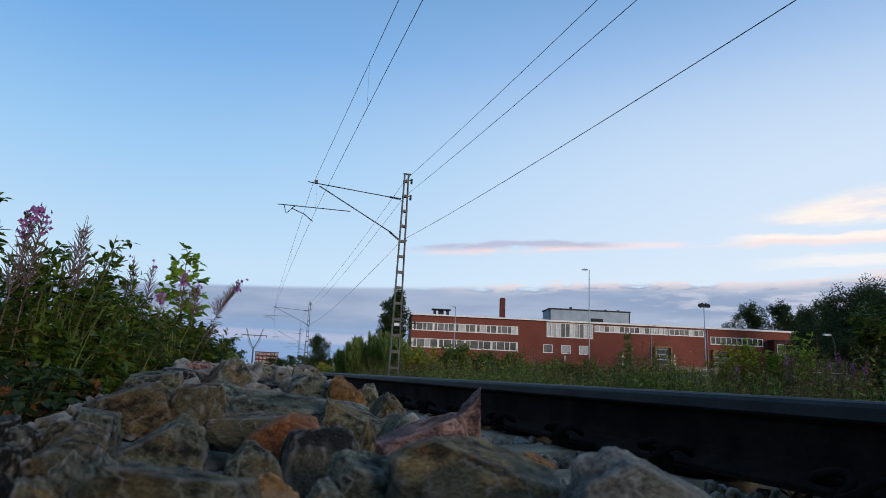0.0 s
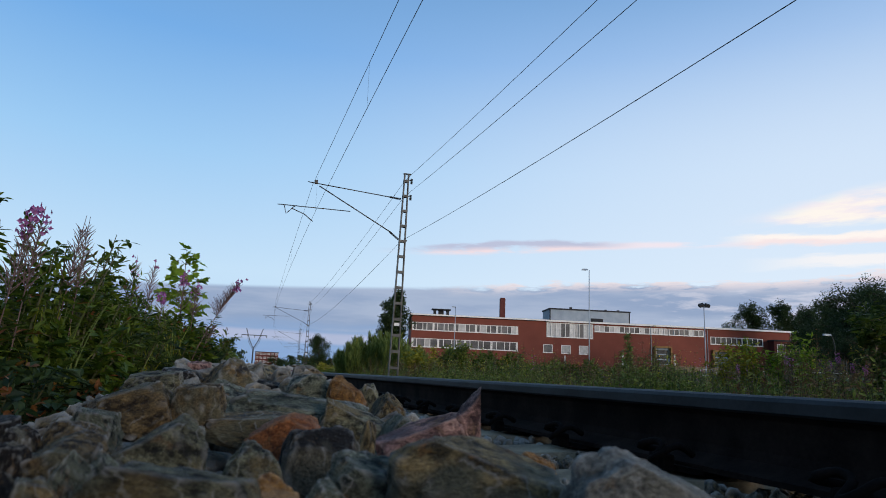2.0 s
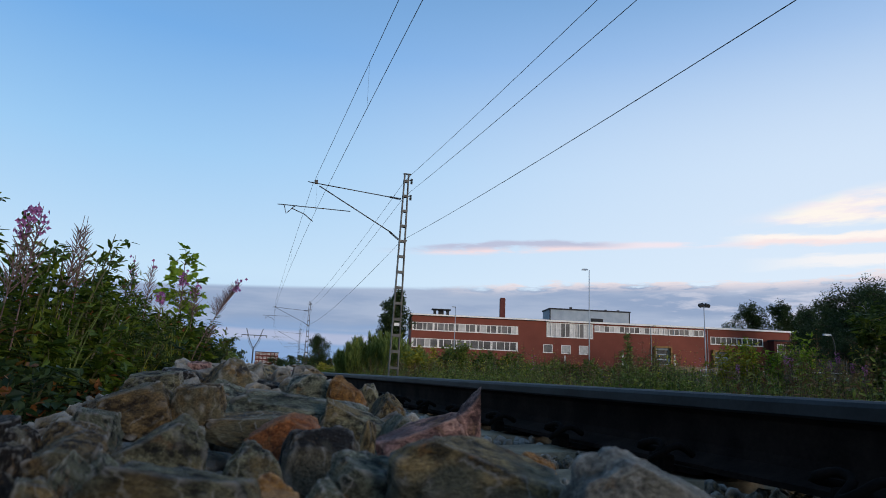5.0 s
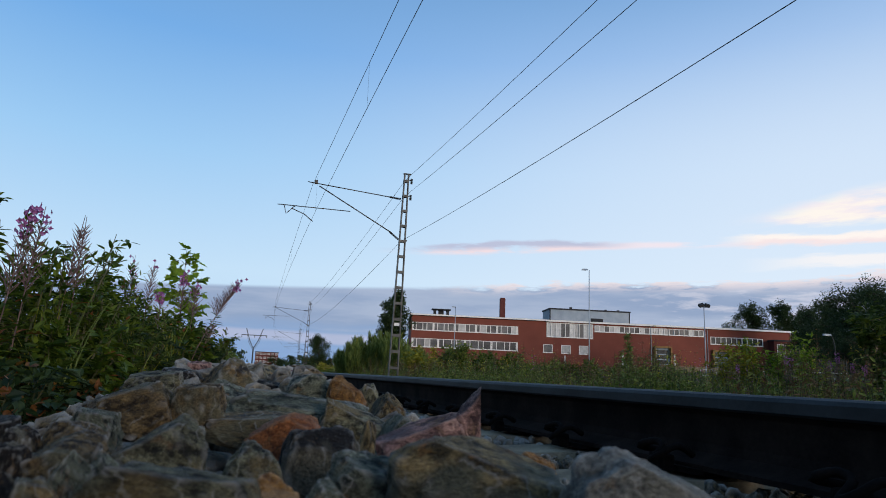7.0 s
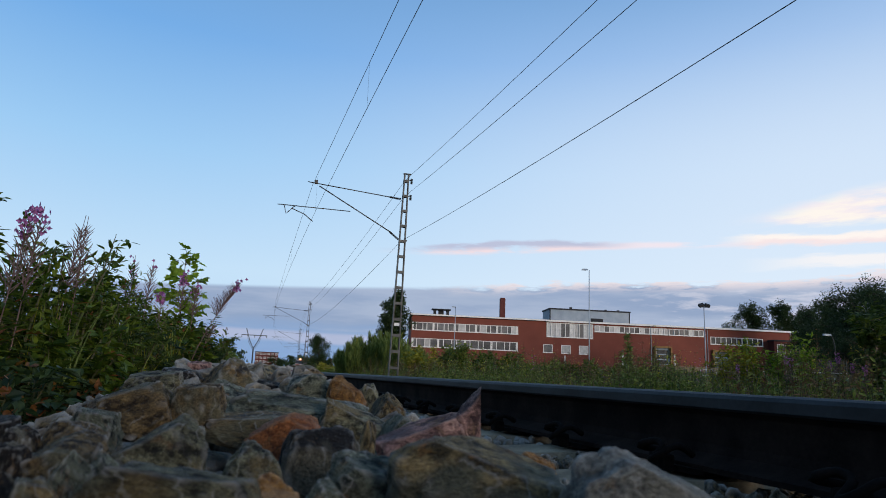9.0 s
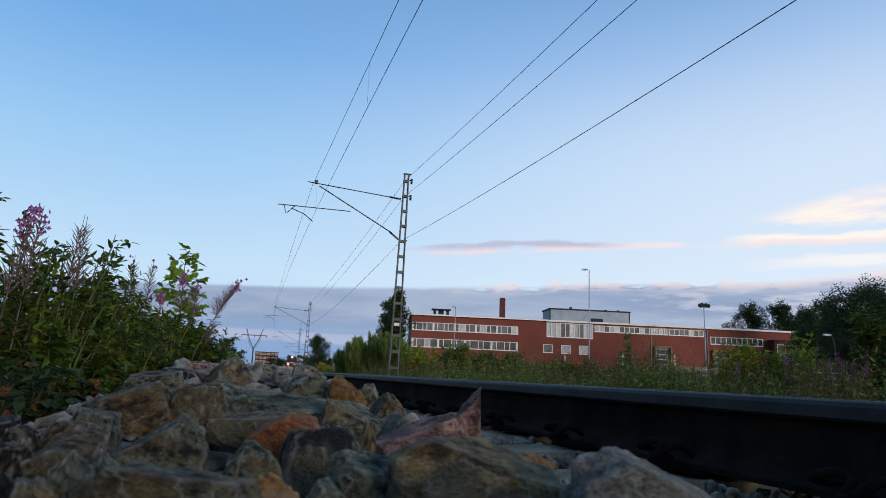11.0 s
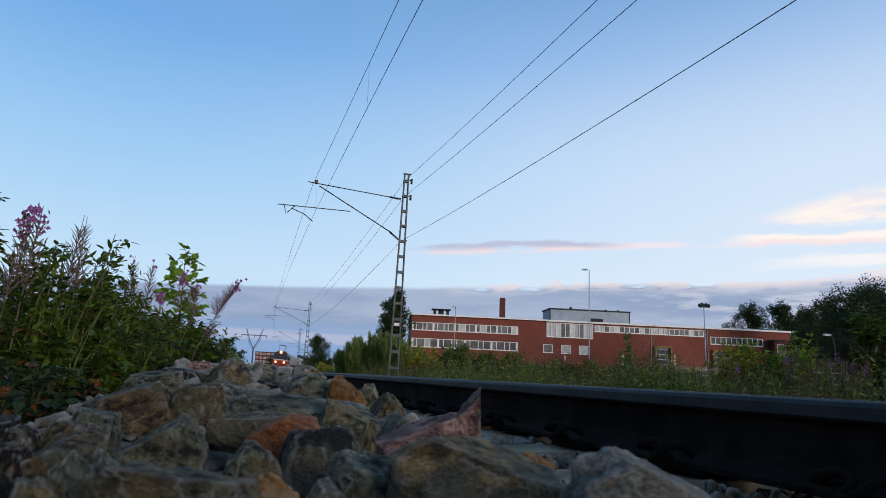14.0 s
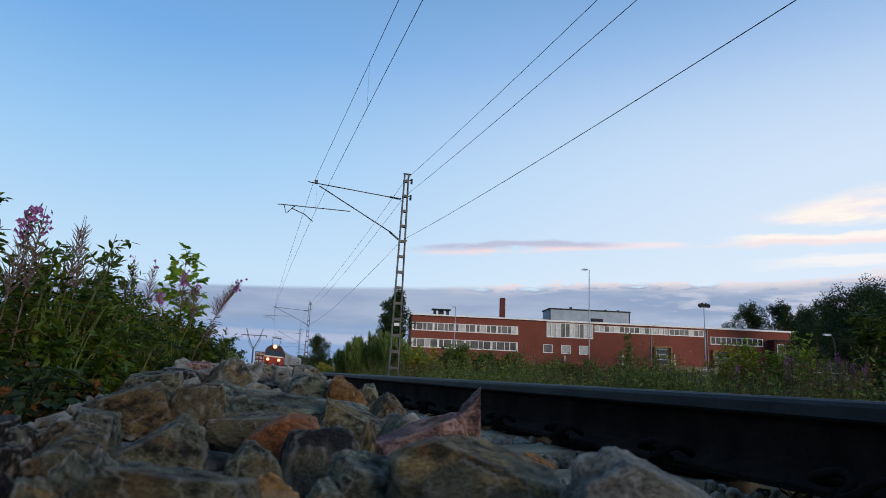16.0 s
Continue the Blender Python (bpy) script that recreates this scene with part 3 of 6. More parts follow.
# ---- catenary ----
def build_mast(s, lat, top, lean, arms=True):
    """Lattice mast of two tapered channels with battens, and its cantilever."""
    t = thing("catenary_mast", Matrix.Translation(track(s, lat, 0)) @ pose(0, 0, 0, 0, lean, bearing(s)), "grey galvanised lattice mast with cantilever over the track", "mast", "catenary masts")
    foot = rise(s, lat) - 0.1

    def half(z):
        return 0.20 - 0.105 * (z - foot) / (top - foot)
    for sx in (-1, 1):
        g = Geo()
        for k, (dx, w, d) in enumerate(((0, 0.012, 0.13), (-0.02 * sx, 0.04, 0.012), (-0.02 * sx, 0.04, 0.012))):
            off = 0 if k == 0 else (0.06 if k == 1 else -0.06)
            z0, z1 = foot, top
            pts = []
            for z in (z0, z1):
                x = sx * half(z) + dx
                pts += [(x - w / 2, off - d / 2, z), (x + w / 2, off - d / 2, z), (x + w / 2, off + d / 2, z), (x - w / 2, off + d / 2, z)]
            g.add(pts, [(3, 2, 1, 0), (4, 5, 6, 7), (0, 1, 5, 4), (1, 2, 6, 5), (2, 3, 7, 6), (3, 0, 4, 7)])
        part("channel", g, GALV, t)
    z = foot + 0.9
    while z < top - 0.1:
        for off in (-0.064, 0.064):
            boxpart("batten", (0, off, z), (2 * half(z) + 0.02, 0.008, 0.10), GALV, t)
        z += 0.62
    boxpart("top_plate", (0.02, 0, top), (0.3, 0.15, 0.02), GALV, t)
    boxpart("sign_plate", (0.0, -0.075, 1.9), (0.2, 0.006, 0.12), WHITE_PAINT, t, "small white number plate")
    boxpart("footing", (0, 0, foot + 0.1), (0.7, 0.6, 0.5), CONCRETE, t, "concrete mast footing", 0.03)
    if not arms:
        return t
    c = -lat + 0.3                                # contact wire, in the mast's space

    def tube(name, a, b, r, mat=GALV, sides=8):
        g = Geo()
        g.tube([a, b], r, sides)
        return part(name, g, mat, t, flat=False)

    def insulator(a, b):
        g = Geo()
        a, b = Vector(a), Vector(b)
        for i in range(9):
            p, q = a.lerp(b, i / 9), a.lerp(b, (i + 0.55) / 9)
            g.tube([p, q], 0.045, 8)
        g.tube([a, b], 0.024, 6)
        part("insulator", g, INSUL, t, "dark ribbed insulator")
    za, zb, zc, zr = 7.1, 5.35, 6.92, 6.1
    tube("top_tie", (-0.65, 0, 6.95), (c - 0.3, 0, za + 0.03), 0.020)
    insulator((-0.18, 0, 6.92), (-0.65, 0, 6.95))
    tube("bracket_tube", (-0.55, 0, zb + 0.20), (c + 0.15, 0, za - 0.08), 0.023)
    insulator((-0.16, 0, zb - 0.09), (-0.55, 0, zb + 0.20))
    tube("registration_tube", (-2.15, 0, zr + 0.06), (c - 1.35, 0, zr + 0.0), 0.018)
    g = Geo()
    g.tube([(c - 1.1, 0, zr), (c - 1.0, 0, zr - 0.33), (c - 0.75, 0, zr - 0.04), (c - 0.70, 0, zr)], 0.02, 6)
    part("drop_bracket", g, GALV, t)
    g = Geo()
    g.tube([(c - 0.8, 0, zr - 0.1), (c - 0.3, 0, zr - 0.28), (c + 0.02, 0, 5.58)], 0.018, 6)
    part("steady_arm", g, GALV, t)
    boxpart("messenger_clamp", (c + 0.02, 0, za + 0.06), (0.12, 0.08, 0.16), INSUL, t, bevel=0.02)
    for zi in (7.75, 7.07):
        if zi < top:
            g = Geo()
            g.tube([(0.1, 0, zi), (0.26, 0, zi)], 0.02, 6)
            for i in range(4):
                g.tube([(0.22, 0, zi - 0.14 + 0.06 * i), (0.22, 0, zi - 0.11 + 0.06 * i)], 0.05, 8)
            part("post_insulator", g, INSUL, t, "dark post insulator")
    boxpart("wire_bracket", (0.13, 0, 5.25), (0.14, 0.05, 0.05), GALV, t)
    return t


MASTS = (-28.0, 25.0, 79.0, 131.0, 184.0, 238.0)
for s in MASTS:
    build_mast(s, 3.88 if s < 30 else 4.2 if s < 150 else 4.6, 8.0, 0.9 if s < 30 else 0.0)


def wire_curve(s, ends, mid):
    """Height along a span that hangs from ends to mid."""
    for a, b in zip(MASTS, MASTS[1:]):
        if a <= s <= b:
            u = 2 * (s - a) / (b - a) - 1
            return mid + (ends - mid) * u * u
    return ends


def build_wire(name, lat, ends, mid, r, label, zig=0.0):
    g = Geo()
    t = tagged(new(name), label, "wire", "overhead wires")
    ss = [MASTS[0] + (MASTS[-1] - MASTS[0]) * i / 200 for i in range(201)]
    g.tube([track(s, lat + zig * math.cos(math.pi * (s - 25) / 53), wire_curve(s, ends, mid)) for s in ss], r, 5)
    part("strand", g, WIRE, t, flat=False)
    return t


build_wire("contact_wire", 0.27, 5.56, 5.44, 0.0062, "thin dark copper contact wire above the track", 0.03)
_mess = build_wire("messenger_wire", 0.27, 7.1, 6.30, 0.0064, "thin dark messenger wire with droppers to the contact wire", 0.03)
for a, b in zip(MASTS, MASTS[1:]):
    for k in range(1, 6):
        s = a + (b - a) * (k + 0.10) / 5.3
        zig = 0.27 + 0.03 * math.cos(math.pi * (s - 25) / 53)
        g = Geo()
        g.tube([track(s, zig, wire_curve(s, 7.1, 6.30)), track(s - 0.05, zig, wire_curve(s, 5.56, 5.44))], 0.0026, 4)
        part("dropper", g, WIRE, _mess)
for zt, zm, lat in ((7.75, 6.87, 3.97), (7.07, 6.17, 3.97), (5.22, 4.38, 3.92)):
    build_wire("feeder_wire", lat, zt, zm, 0.0072, "dark feeder cable hung along the mast row")


# ---- the brick works building ----
def window(parent, u0, u1, z0, z1, n, y=0.0, sill=True, blinds=0.3, seed=0, uneven=None, glass=PANE):
    """A window band: frame, panes and blinds set into the wall."""
    rnd = random.Random(seed)
    w = thing("window", Matrix.Identity(4), "", "")
    w.parent = parent
    g = Geo()
    g.box(((u0 + u1) / 2, y - 0.03, z1 - 0.06), (u1 - u0, 0.14, 0.12))
    g.box(((u0 + u1) / 2, y - 0.03, z0 + 0.06), (u1 - u0, 0.14, 0.12))
    parts = [(0.62 if (i % 2 == 0) == uneven else 1.0) if uneven is not None else 1.0 for i in range(n)]
    cuts = [u0 + (u1 - u0) * sum(parts[:i]) / sum(parts) for i in range(n + 1)]
    for i, u in enumerate(cuts):
        wide = 0.16 if i % 4 or uneven is None else 0.42
        g.box((min(max(u, u0 + wide / 2), u1 - wide / 2), y - 0.034, (z0 + z1) / 2), (wide, 0.132, z1 - z0 - 0.24))
    part("window_frame", g, TRIM, w)
    for a, b in zip(cuts, cuts[1:]):
        boxpart("pane", ((a + b) / 2, y + 0.05, (z0 + z1) / 2), (b - a - 0.1, 0.03, z1 - z0 - 0.2), BLIND if rnd.random() < blinds else glass, w)
    if sill:
        boxpart("sill", ((u0 + u1) / 2, y - 0.09, z0 - 0.04), (u1 - u0 + 0.1, 0.2, 0.07), TRIM, w)
    return w


def cut_wall(parent, u0, u1, z0, z1, holes, mat, name="wall"):
    """A wall 0.35 m thick with rectangular openings through it."""
    us = sorted({u0, u1, *(h[0] for h in holes), *(h[1] for h in holes)})
    zs = sorted({z0, z1, *(h[2] for h in holes), *(h[3] for h in holes)})
    g = Geo()
    for a, b in zip(us, us[1:]):
        for c, d in zip(zs, zs[1:]):
            if not any(h[0] < (a + b) / 2 < h[1] and h[2] < (c + d) / 2 < h[3] for h in holes):
                g.box(((a + b) / 2, 0.175, (c + d) / 2), (b - a, 0.35, d - c))
    return part(name, g, mat, parent)


def build_works():
    t = thing("factory_building", pose(-5.9, 136.9, 0, 0, 0, 4), "long red brick factory building with white window bands", "building")
    up, low = (0.15, 22.4, 9.2, 10.85), (0.15, 22.4, 5.75, 7.55)
    glass, strip = (28.45, 38.45, 9.0, 12.0), (38.75, 62.6, 10.5, 11.85)
    strip2 = (64.05, 75.75, 9.0, 10.6)
    d1, d2 = (51.6, 55.3, 4.1, 8.0), (64.3, 68.1, 4.0, 7.7)
    small = [(27.75, 29.8, 5.7, 7.4), (31.6, 33.65, 5.65, 7.4), (35.4, 37.4, 5.65, 7.45)]
    cut_wall(t, 0, 27.4, 1.0, 12.2, [up, low], BRICK)
    cut_wall(t, 27.4, 82.3, 1.0, 12.2, [glass, strip, strip2, d1, d2, *small], BRICK)
    g = Geo()
    g.box((0.175, 9.2, 6.6), (0.35, 17.6, 11.2))
    g.box((82.1, 9.2, 6.6), (0.35, 17.6, 11.2))
    g.box((41, 18.1, 6.6), (82.3, 0.35, 11.2))
    part("outer_wall", g, BRICK, t)
    g = Geo()
    g.box((14.2, 9, 12.4), (28.9, 18.8, 0.22))
    g.box((55.4, 9, 12.36), (54.4, 18.6, 0.2))
    part("roof", g, ROOFDARK, t)
    g = Geo()
    g.box((14.2, -0.47, 12.42), (29.0, 0.12, 0.3))
    g.box((-0.25, 9, 12.42), (0.3, 18, 0.26))
    part("roof_edge", g, TRIM, t, "pale metal roof edge")
    g = Geo()
    g.box((55.4, -0.38, 12.37), (54.4, 0.12, 0.36))
    part("roof_edge", g, TRIM, t, "pale metal roof edge")
    g = Geo()                                     # one added dark sheet stands for the unlit rooms behind the glass
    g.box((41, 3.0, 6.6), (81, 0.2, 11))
    part("dark_room_backing", g, BRICK_DARK, t)
    window(t, *up, 20, blinds=0.06, seed=1, uneven=True)
    window(t, *low, 16, blinds=0.06, seed=2, uneven=True)
    window(t, *glass, 10, blinds=0.55, seed=3)
    window(t, *strip, 22, blinds=0.3, seed=4)
    window(t, *strip2, 10, blinds=0.0, seed=5, glass=PANE_DARK)
    for i, s in enumerate(small):
        window(t, *s, 1, blinds=0.5, seed=6 + i)
    for u0, u1, z0, z1 in (d1, d2):
        g = Geo()
        g.box((u0 + 0.12, -0.25, (z0 + z1) / 2), (0.3, 0.9, z1 - z0))
        g.box((u1 - 0.12, -0.25, (z0 + z1) / 2), (0.3, 0.9, z1 - z0))
        g.box(((u0 + u1) / 2, -0.25, z1 - 0.1), (u1 - u0, 0.94, 0.35))
        part("dock_frame", g, YELLOW_PAINT, t, "ochre yellow dock door frame")
        door = boxpart("dock_door", ((u0 + u1) / 2, 0.12, (z0 + z1) / 2), (u1 - u0 - 0.5, 0.08, z1 - z0 - 0.3), SHEET, t, "pale blue-grey panelled door")
        for k in range(3):
            boxpart("panel", ((u0 + u1) / 2, 0.06, z0 + 0.7 + 1.05 * k), (u1 - u0 - 1.4, 0.04, 0.8), PANE_DARK, door)
    boxpart("loading_dock", (59.8, -1.1, 2.5), (18, 2.0, 3.0), CONCRETE, t, "concrete loading dock")
    ph = boxpart("penthouse", (40.2, 11.5, 14.1), (18.3, 7.0, 3.3), SHEET, t, "pale blue-grey sheet metal roof house")
    boxpart("penthouse_roof", (40.2, 11.5, 15.85), (18.7, 7.4, 0.28), ROOFDARK, ph)
    boxpart("louvre", (41.8, 7.96, 13.7), (2.8, 0.1, 0.75), ROOFDARK, ph, "dark ventilation louvre")
    for u in (36.2, 44.3, 47.2):
        boxpart("roof_cowl", (u, 9.5, 16.15), (0.5, 0.5, 0.35 if u > 40 else 0.8), ROOFDARK, ph)
    for u in (31.1, 49.3):
        boxpart("corner_post", (u, 7.97, 14.2), (0.22, 0.1, 3.2), ROOFDARK, ph)
    ch = boxpart("chimney", (20.4, 8.7, 15.0), (1.15, 1.15, 5.0), BRICK_DARK, t, "dark red brick chimney", 0.03)
    boxpart("chimney_cap", (20.4, 8.7, 17.6), (1.0, 1.0, 0.35), BRICK_DARK, ch)
    g = Geo()
    g.box((6.4, 4.6, 14.05), (4.1, 2.6, 0.16))
    g.box((6.4, 5.2, 13.3), (1.1, 0.9, 1.4))
    for u in (5.0, 7.8):
        g.box((u, 4.6, 13.3), (0.5, 1.6, 1.4))
    part("roof_vent", g, ROOFDARK, t, "dark roof ventilation hood")
    for k, u in enumerate((70.0, 72.2, 74.2)):
        boxpart("roof_box", (u, 3.5, 12.75), (1.2, 1.0, 0.5 + 0.2 * (k == 1)), SHEET, t)
    for u, z1 in ((32.3, 5.2), (44.6, 6.0), (55.8, 6.4), (81.2, 6.6)):
        boxpart("white_pipe", (u, -0.6, (1.5 + z1) / 2), (0.28, 0.28, z1 - 1.5), WHITE_PAINT, t, "white painted standpipe")
    for u in (51.0, 63.4, 82.0):
        g = Geo()
        g.tube([(u, -0.1, 3), (u, -0.1, 12.2)], 0.07, 6)
        part("downpipe", g, SHEET, t)


build_works()


def build_house(name, m, w, d, h, label, rows=2, cols=3):
    t = thing(name, m, label, "building")
    boxpart("wall", (w / 2, d / 2, h / 2), (w, d, h), BRICK_DARK, t)
    boxpart("roof", (w / 2, d / 2, h + 0.15), (w + 0.4, d + 0.4, 0.3), ROOFDARK, t)
    for r in range(rows):
        for c in range(cols):
            x, z = w * (c + 0.5) / cols, h * (r + 0.6) / rows
            wn = boxpart("window", (x, -0.03, z), (w / cols * 0.62, 0.1, h / rows * 0.5), TRIM, t)
            boxpart("pane", (x, -0.09, z), (w / cols * 0.62 - 0.25, 0.05, h / rows * 0.5 - 0.25), PANE, wn)


build_house("brick_annex", pose(71.0, 140.0, 1.5, 0, 0, 4), 9, 8, 8.6, "small dark red brick house beside the factory", 2, 3)
build_house("distant_block", pose(-107, 389, 0.5, 0, 0, 14), 13, 10, 9.0, "distant red block with rows of pale windows", 4, 6)


# ---- lamp posts, pylon, railing ----
def build_lamp(x, y, z0, top, arm, r, label, double=False, curved=False):
    t = thing("street_lamp", pose(x, y, z0), label, "street lamp", "street lamps")
    h = top - z0
    g = Geo()
    if curved:
        g.tube([(0, 0, 0), (0, 0, h * 0.8), (-0.15, 0, h * 0.95), (-arm * 0.5, 0, h), (-arm, 0, h)], [r, r * 0.8, r * 0.7, r * 0.6, r * 0.5], 8)
    else:
        g.tube([(0, 0, -0.3), (0, 0, h)], [r, r * 0.6], 8)
    part("pole", g, GALV if curved else SHEET, t, flat=False)
    if double:
        for sx in (-1, 1):
            g = Geo()
            g.box((sx * 0.32, -0.1, h + 0.05), (0.5, 0.42, 0.3), turn=Euler((0.5, 0.25 * sx, 0)).to_matrix())
            part("floodlight", g, ROOFDARK, t, "dark floodlight head")
        boxpart("crossbar", (0, 0, h - 0.12), (0.9, 0.08, 0.08), GALV, t)
    else:
        g = Geo()
        g.box((-arm + 0.25, 0, h + 0.03), (max(0.7, arm * 0.8), 0.3, 0.14), taper=0.8)
        part("lantern", g, SHEET, t, "flat grey lantern head")
        boxpart("diffuser", (-arm + 0.2, 0, h - 0.05), (0.45, 0.22, 0.05), LENS, t)
    return t


build_lamp(16.6, 73.2, 0.6, 12.45, 0.75, 0.08, "tall grey lamp post with a single flat lantern")
build_lamp(28.0, 69.6, 0.8, 8.45, 0.5, 0.075, "grey post with twin dark floodlights", double=True)
build_lamp(2.75, 119.9, 1.0, 12.5, 0.6, 0.09, "grey lamp post in front of the brick factory")
build_lamp(-5.05, 99.9, 0.2, 7.2, 0.5, 0.08, "low grey lamp post beside a birch tree")
build_lamp(36.0, 60.1, 0.5, 5.1, 0.9, 0.045, "curved grey lamp post before dark trees", curved=True)


def build_pylon():
    t = thing("power_pylon", pose(-80.6, 289, 0, 0, 0, 14), "distant grey V-shaped power line pylon", "pylon")
    for sx in (-1, 1):
        g = Geo()
        g.tube([(0, 0, 0), (0, 0, 9.0)], 0.3, 5)
        g.tube([(0, 0, 8.5), (sx * 1.6, 0, 11.5), (sx * 2.6, 0, 14.2), (sx * 3.5, 0, 17.0)], 0.17, 5)
        g.tube([(sx * 0.6, 0, 8.5), (sx * 2.4, 0, 11.6), (sx * 2.9, 0, 14.2)], 0.09, 5)
        part("leg", g, GALV, t)
    g = Geo()
    g.tube([(-5.4, 0, 14.2), (5.4, 0, 14.2)], 0.17, 5)
    for u in (-5.2, 0, 5.2):
        g.tube([(u, 0, 14.2), (u, 0, 13.1)], 0.12, 5)
    part("crossarm", g, GALV, t)


build_pylon()


def build_railing(x0, y0, x1, y1, z, n):
    t = thing("railing", Matrix.Identity(4), "white painted steel railing beside the yard", "railing")
    a, b = Vector((x0, y0, z)), Vector((x1, y1, z))
    for k in (0.95, 0.5):
        g = Geo()
        g.tube([a + Vector((0, 0, k)), b + Vector((0, 0, k))], 0.035, 6)
        part("rail_bar", g, WHITE_PAINT, t)
    for i in range(n + 1):
        g = Geo()
        p = a.lerp(b, i / n)
        g.tube([p + Vector((0, 0, -0.4)), p + Vector((0, 0, 0.97))], 0.035, 6)
        part("post", g, WHITE_PAINT, t)


build_railing(22.0, 55.8, 26.5, 54.0, 0.45, 4)
build_railing(27.4, 53.5, 31.5, 51.2, 0.5, 4)


def build_fence(x0, y0, x1, y1, z, n):
    t = thing("steel_fence", Matrix.Identity(4), "dark upright-slatted steel fence before the trees", "fence")
    a, b = Vector((x0, y0, z)), Vector((x1, y1, z))
    turn = Euler((0, 0, math.atan2(y1 - y0, x1 - x0))).to_matrix()
    for k in (0.35, 1.55):
        g = Geo()
        g.tube([a + Vector((0, 0, k)), b + Vector((0, 0, k))], 0.03, 5)
        part("fence_bar", g, GALV, t)
    for i in range(n + 1):
        g = Geo()
        g.box(a.lerp(b, i / n) + Vector((0, 0, 0.75)), (0.05, 0.03, 2.2), turn=turn)
        part("slat", g, GALV, t)


build_fence(28.6, 55.2, 33.2, 54.0, 0.75, 26)


# ---- trees ----
def build_tree(name, x, y, z0, h, spread, leaf, count, size, label, seed, crown0=0.25, wide=1.0, clump=0.16, slim=False):
    """Tapered trunk, forking limbs and a crown of many small leaf sprays."""
    rnd = random.Random(seed)
    t = thing(name, pose(x, y, z0), label, "tree")
    g = Geo()
    g.tube([(0, 0, -0.4), (0.02 * h, 0, h * 0.3), (0, 0.01 * h, h * 0.6), (0, 0, h * 0.93)], [0.022 * h, 0.017 * h, 0.011 * h, 0.003 * h], 8)
    tips = []
    for i in range(46):
        zz = h * (crown0 + (0.97 - crown0) * (i + rnd.random()) / 46)
        u = (zz / h - crown0) / (1 - crown0)
        prof = (math.sin(math.pi * min(1, 0.12 + u * 0.85)) ** 0.7) if not slim else (1 - u) ** 0.7 * 0.9 + 0.1
        a = rnd.uniform(0, math.tau)
        r = spread * prof * rnd.uniform(0.55, 1.08)
        p = Vector((math.cos(a) * r * wide, math.sin(a) * r, zz + r * rnd.uniform(0.05, 0.4)))
        q = Vector((0, 0, zz * 0.9))
        g.tube([q, q.lerp(p, 0.55) + Vector((0, 0, 0.02 * h)), p], [0.008 * h, 0.005 * h, 0.002 * h], 5)
        for k in (0.35, 0.6, 0.8, 1.0):
            tips.append(q.lerp(p, k) + Vector((rnd.gauss(0, 1), rnd.gauss(0, 1), rnd.gauss(0, 1))) * spread * 0.1)
    part("trunk", g, BARK, t)
    g = Geo()
    for i in range(count):
        c = rnd.choice(tips)
        d = Vector((rnd.gauss(0, 1), rnd.gauss(0, 1), rnd.gauss(0, 0.8))).normalized()
        p = c + d * spread * clump * 1.6 * rnd.random() ** 0.5
        tip = p + Vector((rnd.gauss(0, 1), rnd.gauss(0, 1), rnd.gauss(-0.3, 0.7))).normalized() * size * rnd.uniform(0.6, 1.3)
        g.leaf(p, tip, Vector((rnd.gauss(0, 1), rnd.gauss(0, 1), 1)), size * 0.7)
    part("crown", g, leaf, t)
    return t


build_tree("birch_tree", -7.6, 109.5, -0.2, 13.8, 2.9, LEAF_DARK, 11000, 0.34, "dark green birch standing by the brick factory", 3, 0.12, clump=0.2)
build_tree("spruce_tree", -26.6, 147.6, -0.3, 7.9, 2.7, LEAF_DARK, 9000, 0.24, "small dark bushy tree beyond the railway", 4, 0.08, clump=0.2)
for i, (x, y, z0, h, sp) in enumerate(((73.0, 155.7, 2.2, 17.4, 5.2), (79.8, 152.4, 2.2, 17.8, 4.6), (73.3, 130.9, 2.2, 14.2, 4.0), (63.8, 107.5, 1.5, 13.2, 4.6), (60.4, 94.3, 1.5, 13.7, 5.2), (59.3, 86.7, 1.5, 12.6, 5.2), (59.7, 104.1, 1.5, 8.4, 3.6), (54.9, 89.5, 1.5, 8.7, 4.2), (52.4, 79.3, 1.5, 7.7, 4.2), (58.5, 81.1, 1.5, 11.0, 5.5), (79.6, 150.2, 2.2, 11.9, 4.5), (72.4, 131.4, 2.2, 9.1, 4.0))):
    build_tree("deciduous_tree", x, y, z0, h, sp, LEAF_DARK, 17000, 0.019 * h, "tall dark green broadleaf tree at the wood's edge", 20 + i, 0.08, clump=0.14)


